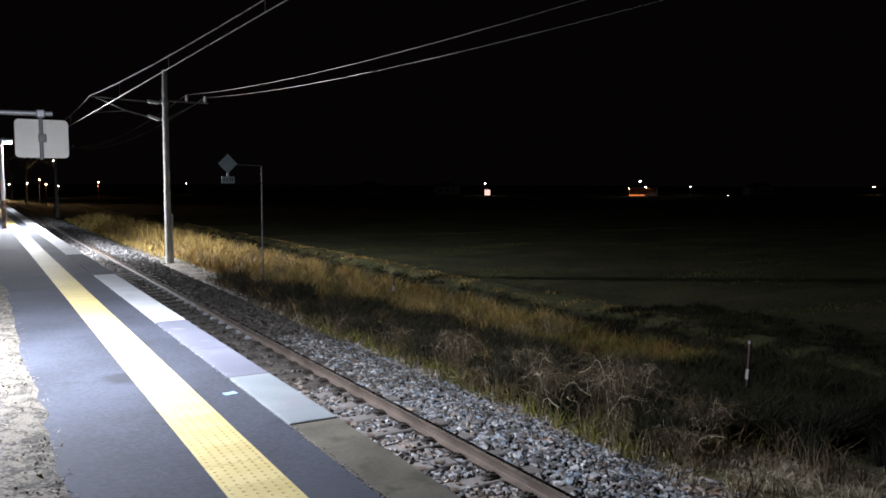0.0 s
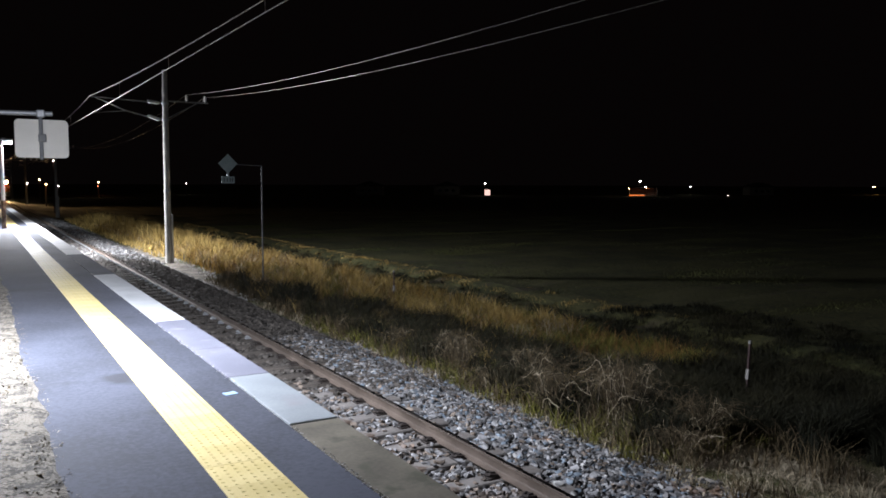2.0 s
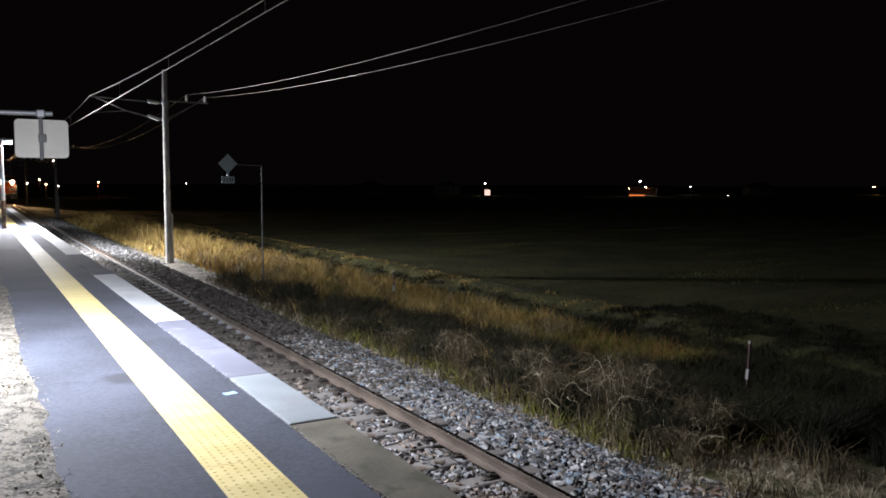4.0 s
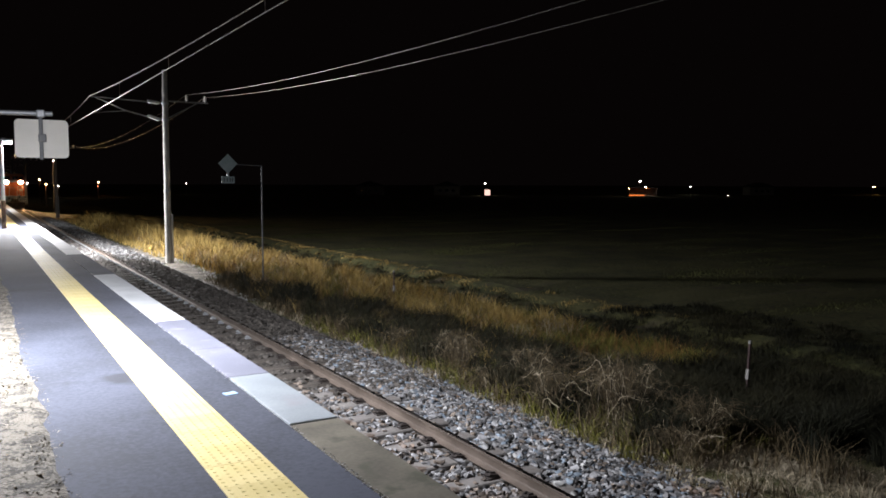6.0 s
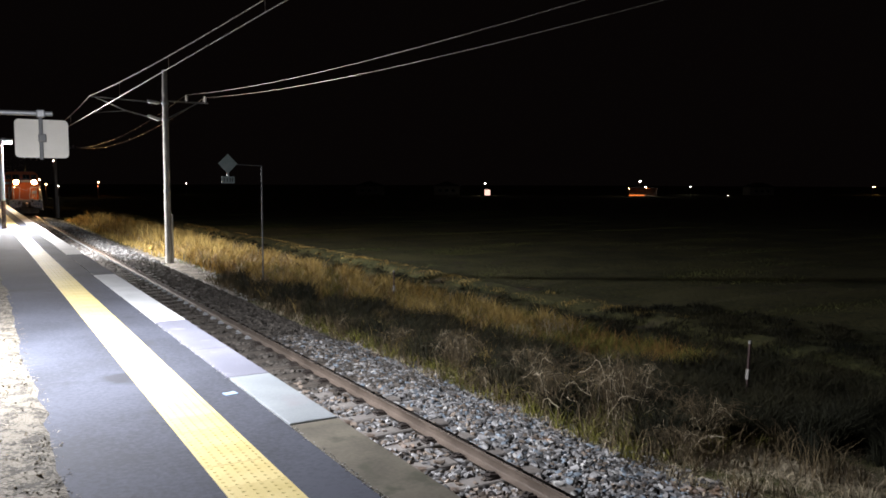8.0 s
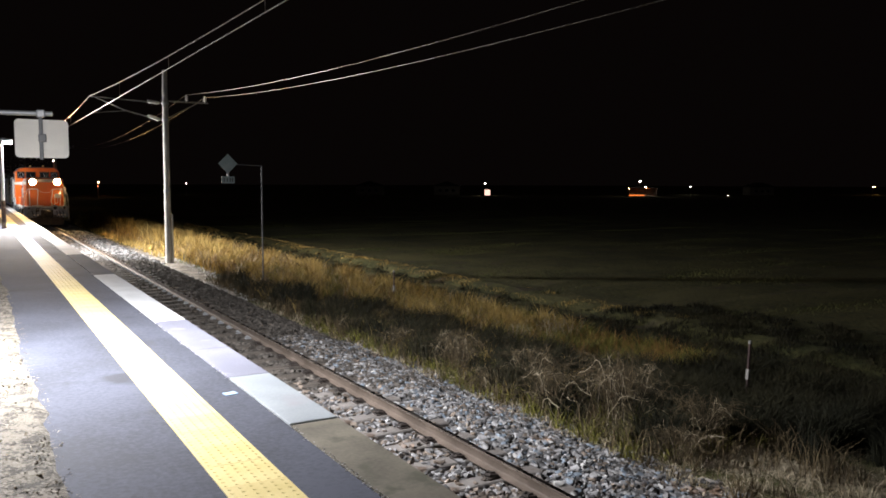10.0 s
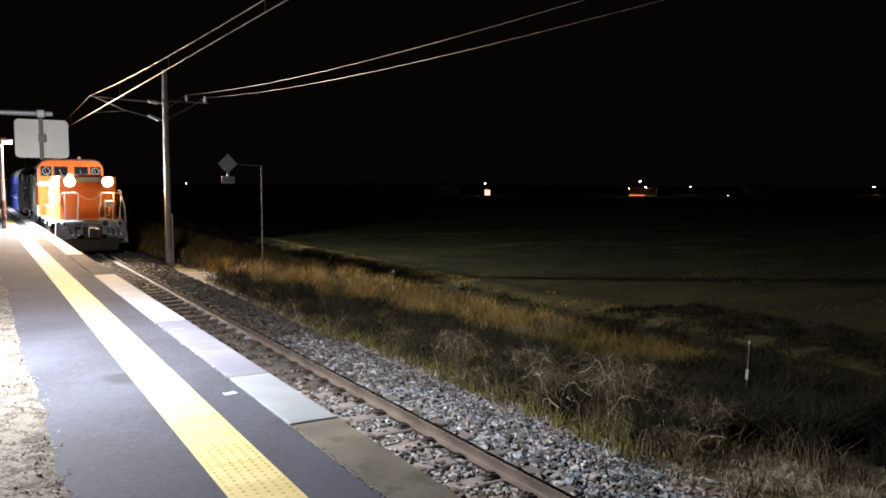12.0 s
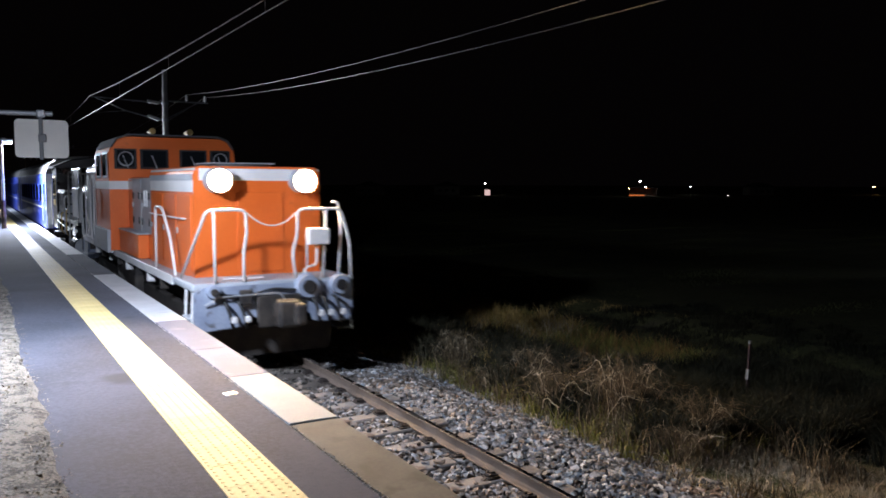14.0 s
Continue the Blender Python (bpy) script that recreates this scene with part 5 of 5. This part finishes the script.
def stone_shape(rng):
    """A sharp-edged lump of crushed rock: the hull of a few scattered corners."""
    bm = bmesh.new()
    stretch = (rng.uniform(0.95, 1.45), rng.uniform(0.75, 1.05), rng.uniform(0.5, 0.8))
    for k in range(11):
        v = Vector((rng.gauss(0, 1), rng.gauss(0, 1), rng.gauss(0, 1))).normalized()
        bm.verts.new([c * d * rng.uniform(0.8, 1.12) for c, d in zip(v, stretch)])
    hull = bmesh.ops.convex_hull(bm, input=bm.verts[:])
    bmesh.ops.delete(bm, geom=[g for g in hull["geom_interior"] if isinstance(g, bmesh.types.BMVert)], context="VERTS")
    bm.verts.index_update()
    co, fs = [tuple(v.co) for v in bm.verts], [tuple(v.index for v in f.verts) for f in bm.faces]
    bm.free()
    return np.array(co), np.array(fs)


rng = random.Random(5)
SHAPES = [stone_shape(rng) for _ in range(12)]


def bed_height(x):
    return np.interp(x, [2.05, 2.4, 3.0, 5.2, 5.55, 6.1, 6.45, 6.9], [-0.28, -0.26, -0.21, -0.21, -0.235, -0.40, -0.45, -0.43])


def stones(name, label, mat, n, xs, ys, size, seed, far=0.0):
    g = np.random.default_rng(seed)
    x = g.uniform(*xs, n)
    y = ys[0] + (ys[1] - ys[0]) * g.uniform(0, 1, n) ** (1 + far)
    k = (y - FIRST) / STEP
    on_sleeper = (np.abs(k - np.round(k)) * STEP < 0.16) & (np.abs(x - TC) < 1.03)
    ok = (~on_sleeper | (g.uniform(0, 1, n) < 0.05)) & (np.abs(np.abs(x - TC) - 0.566) > 0.1)
    x, y, top = x[ok], y[ok], on_sleeper[ok]
    r = g.uniform(*size, len(x))
    z = np.where(top, -0.14, bed_height(x) + 0.022 + r * 0.25 + g.uniform(-0.012, 0.02, len(x)))
    a, tl = g.uniform(0, 6.28, len(x)), g.uniform(-0.7, 0.7, len(x))
    V, F, base = [], [], 0
    for i in range(len(x)):
        co, fs = SHAPES[i % 12]
        ca, sa, ct, st = math.cos(a[i]), math.sin(a[i]), math.cos(tl[i]), math.sin(tl[i])
        R = np.array([[ca, -sa * ct, sa * st], [sa, ca * ct, -ca * st], [0, st, ct]])
        V.append(co @ R.T * r[i] + (x[i], y[i], z[i]))
        F.append(fs + base)
        base += len(co)
    me = raw_mesh(name, np.concatenate(V).tolist(), np.concatenate(F).tolist(), mat)
    return tagged(new(name, me), label, kind="stuff")


stones("ballast_stones", "sharp grey crushed-stone ballast", STONE, 8600, (4.5, 6.7), (4.2, 14.5), (0.026, 0.054), 1, 0.2)
stones("brown_ballast_stones", "rust-stained crushed-stone ballast", STONE_BROWN, 2000, (4.5, 6.7), (4.2, 14.5), (0.026, 0.05), 21, 0.2)
stones("pale_ballast_stones", "pale freshly broken ballast stones", STONE_PALE, 700, (4.5, 6.7), (4.2, 14), (0.024, 0.046), 22, 0.2)
stones("bluish_ballast_stones", "bluish crushed-stone ballast", STONE_BLUE, 1700, (4.5, 6.7), (4.2, 14), (0.026, 0.052), 23, 0.2)
stones("inner_ballast_stones", "grey crushed stone between the rails", STONE, 3400, (3.35, 4.5), (4.2, 10.5), (0.024, 0.046), 3, 0.3)
stones("inner_brown_stones", "brown crushed stone between the rails", STONE_BROWN, 1700, (3.35, 4.5), (4.2, 11), (0.024, 0.046), 31, 0.2)
stones("mast_gravel", "pale gravel spread round the mast", STONE_PALE, 2600, (6.15, 7.3), (21, 42), (0.015, 0.035), 24, 0.2)
stones("dark_ballast_stones", "dark crushed-stone ballast", STONE_DARK, 14000, (3.4, 6.15), (10.0, 34), (0.03, 0.055), 2, 0.3)
stones("far_ballast_stones", "grey crushed-stone ballast further along", STONE, 9000, (3.4, 6.4), (32.0, 75), (0.04, 0.07), 25, 0.3)

# loose stones nearest to the platform edge, one by one
bed = tagged(new("loose_ballast"), "single grey ballast stones lying by the rail", kind="structure")
shape_meshes = [raw_mesh("stone", co.tolist(), fs.tolist(), STONE_PART) for co, fs in SHAPES]
for k in range(280):
    x, y = rng.uniform(4.6, 6.2), 4.9 + 3.6 * rng.random()
    j = (y - FIRST) / STEP
    if abs(j - round(j)) * STEP < 0.17 and x < TC + 1.05:
        continue
    s = new("stone", shape_meshes[k % 12])
    s.parent = bed
    r = rng.uniform(0.03, 0.05)
    s.matrix_basis = pose(x, y, float(bed_height(x)) + 0.03, rng.uniform(-30, 30), rng.uniform(-30, 30), rng.uniform(0, 360)) @ Matrix.Diagonal((r, r, r, 1))

# crumbs of stone along the joint of asphalt and coping
rng = random.Random(8)
V, F = [], []
for k in range(420):
    co, fs = SHAPES[k % 12]
    y = 4.0 + 16 * rng.random() ** 1.6
    base = len(V)
    V += (co * rng.uniform(0.003, 0.009) + (1.986 + rng.gauss(0, 0.012), y, HP + 0.004)).tolist()
    F += (fs + base).tolist()
tagged(new("joint_crumbs", raw_mesh("joint_crumbs", V, F, STONE_PALE)), "pale crumbs of stone along the platform joint", kind="stuff")


# ---- the train runs in ----
SPEED, ARRIVE = 10.75, 11.483


def motions():
    times = [0.5 * i for i in range(29)]
    for ob, behind in ((diesel, 0.0), (steam, 13.75), (coach, 23.2), (coach_behind, 43.5)):
        walk(ob, [(t, pose(TC, ARRIVE + SPEED * (14.0 - t) + behind, 0)) for t in times])
    fine = [14.0 * i / 280 for i in range(281)]
    for w, y, r in ROLLING:
        walk(w, [(t, pose(0, y, r, math.degrees(SPEED * t / r), 0, 0)) for t in fine])
    for ob, y, r, crank in RODS:
        walk(ob, [(t, pose(0, y + crank * math.cos(SPEED * t / r), r + crank * math.sin(SPEED * t / r))) for t in fine])


motions()
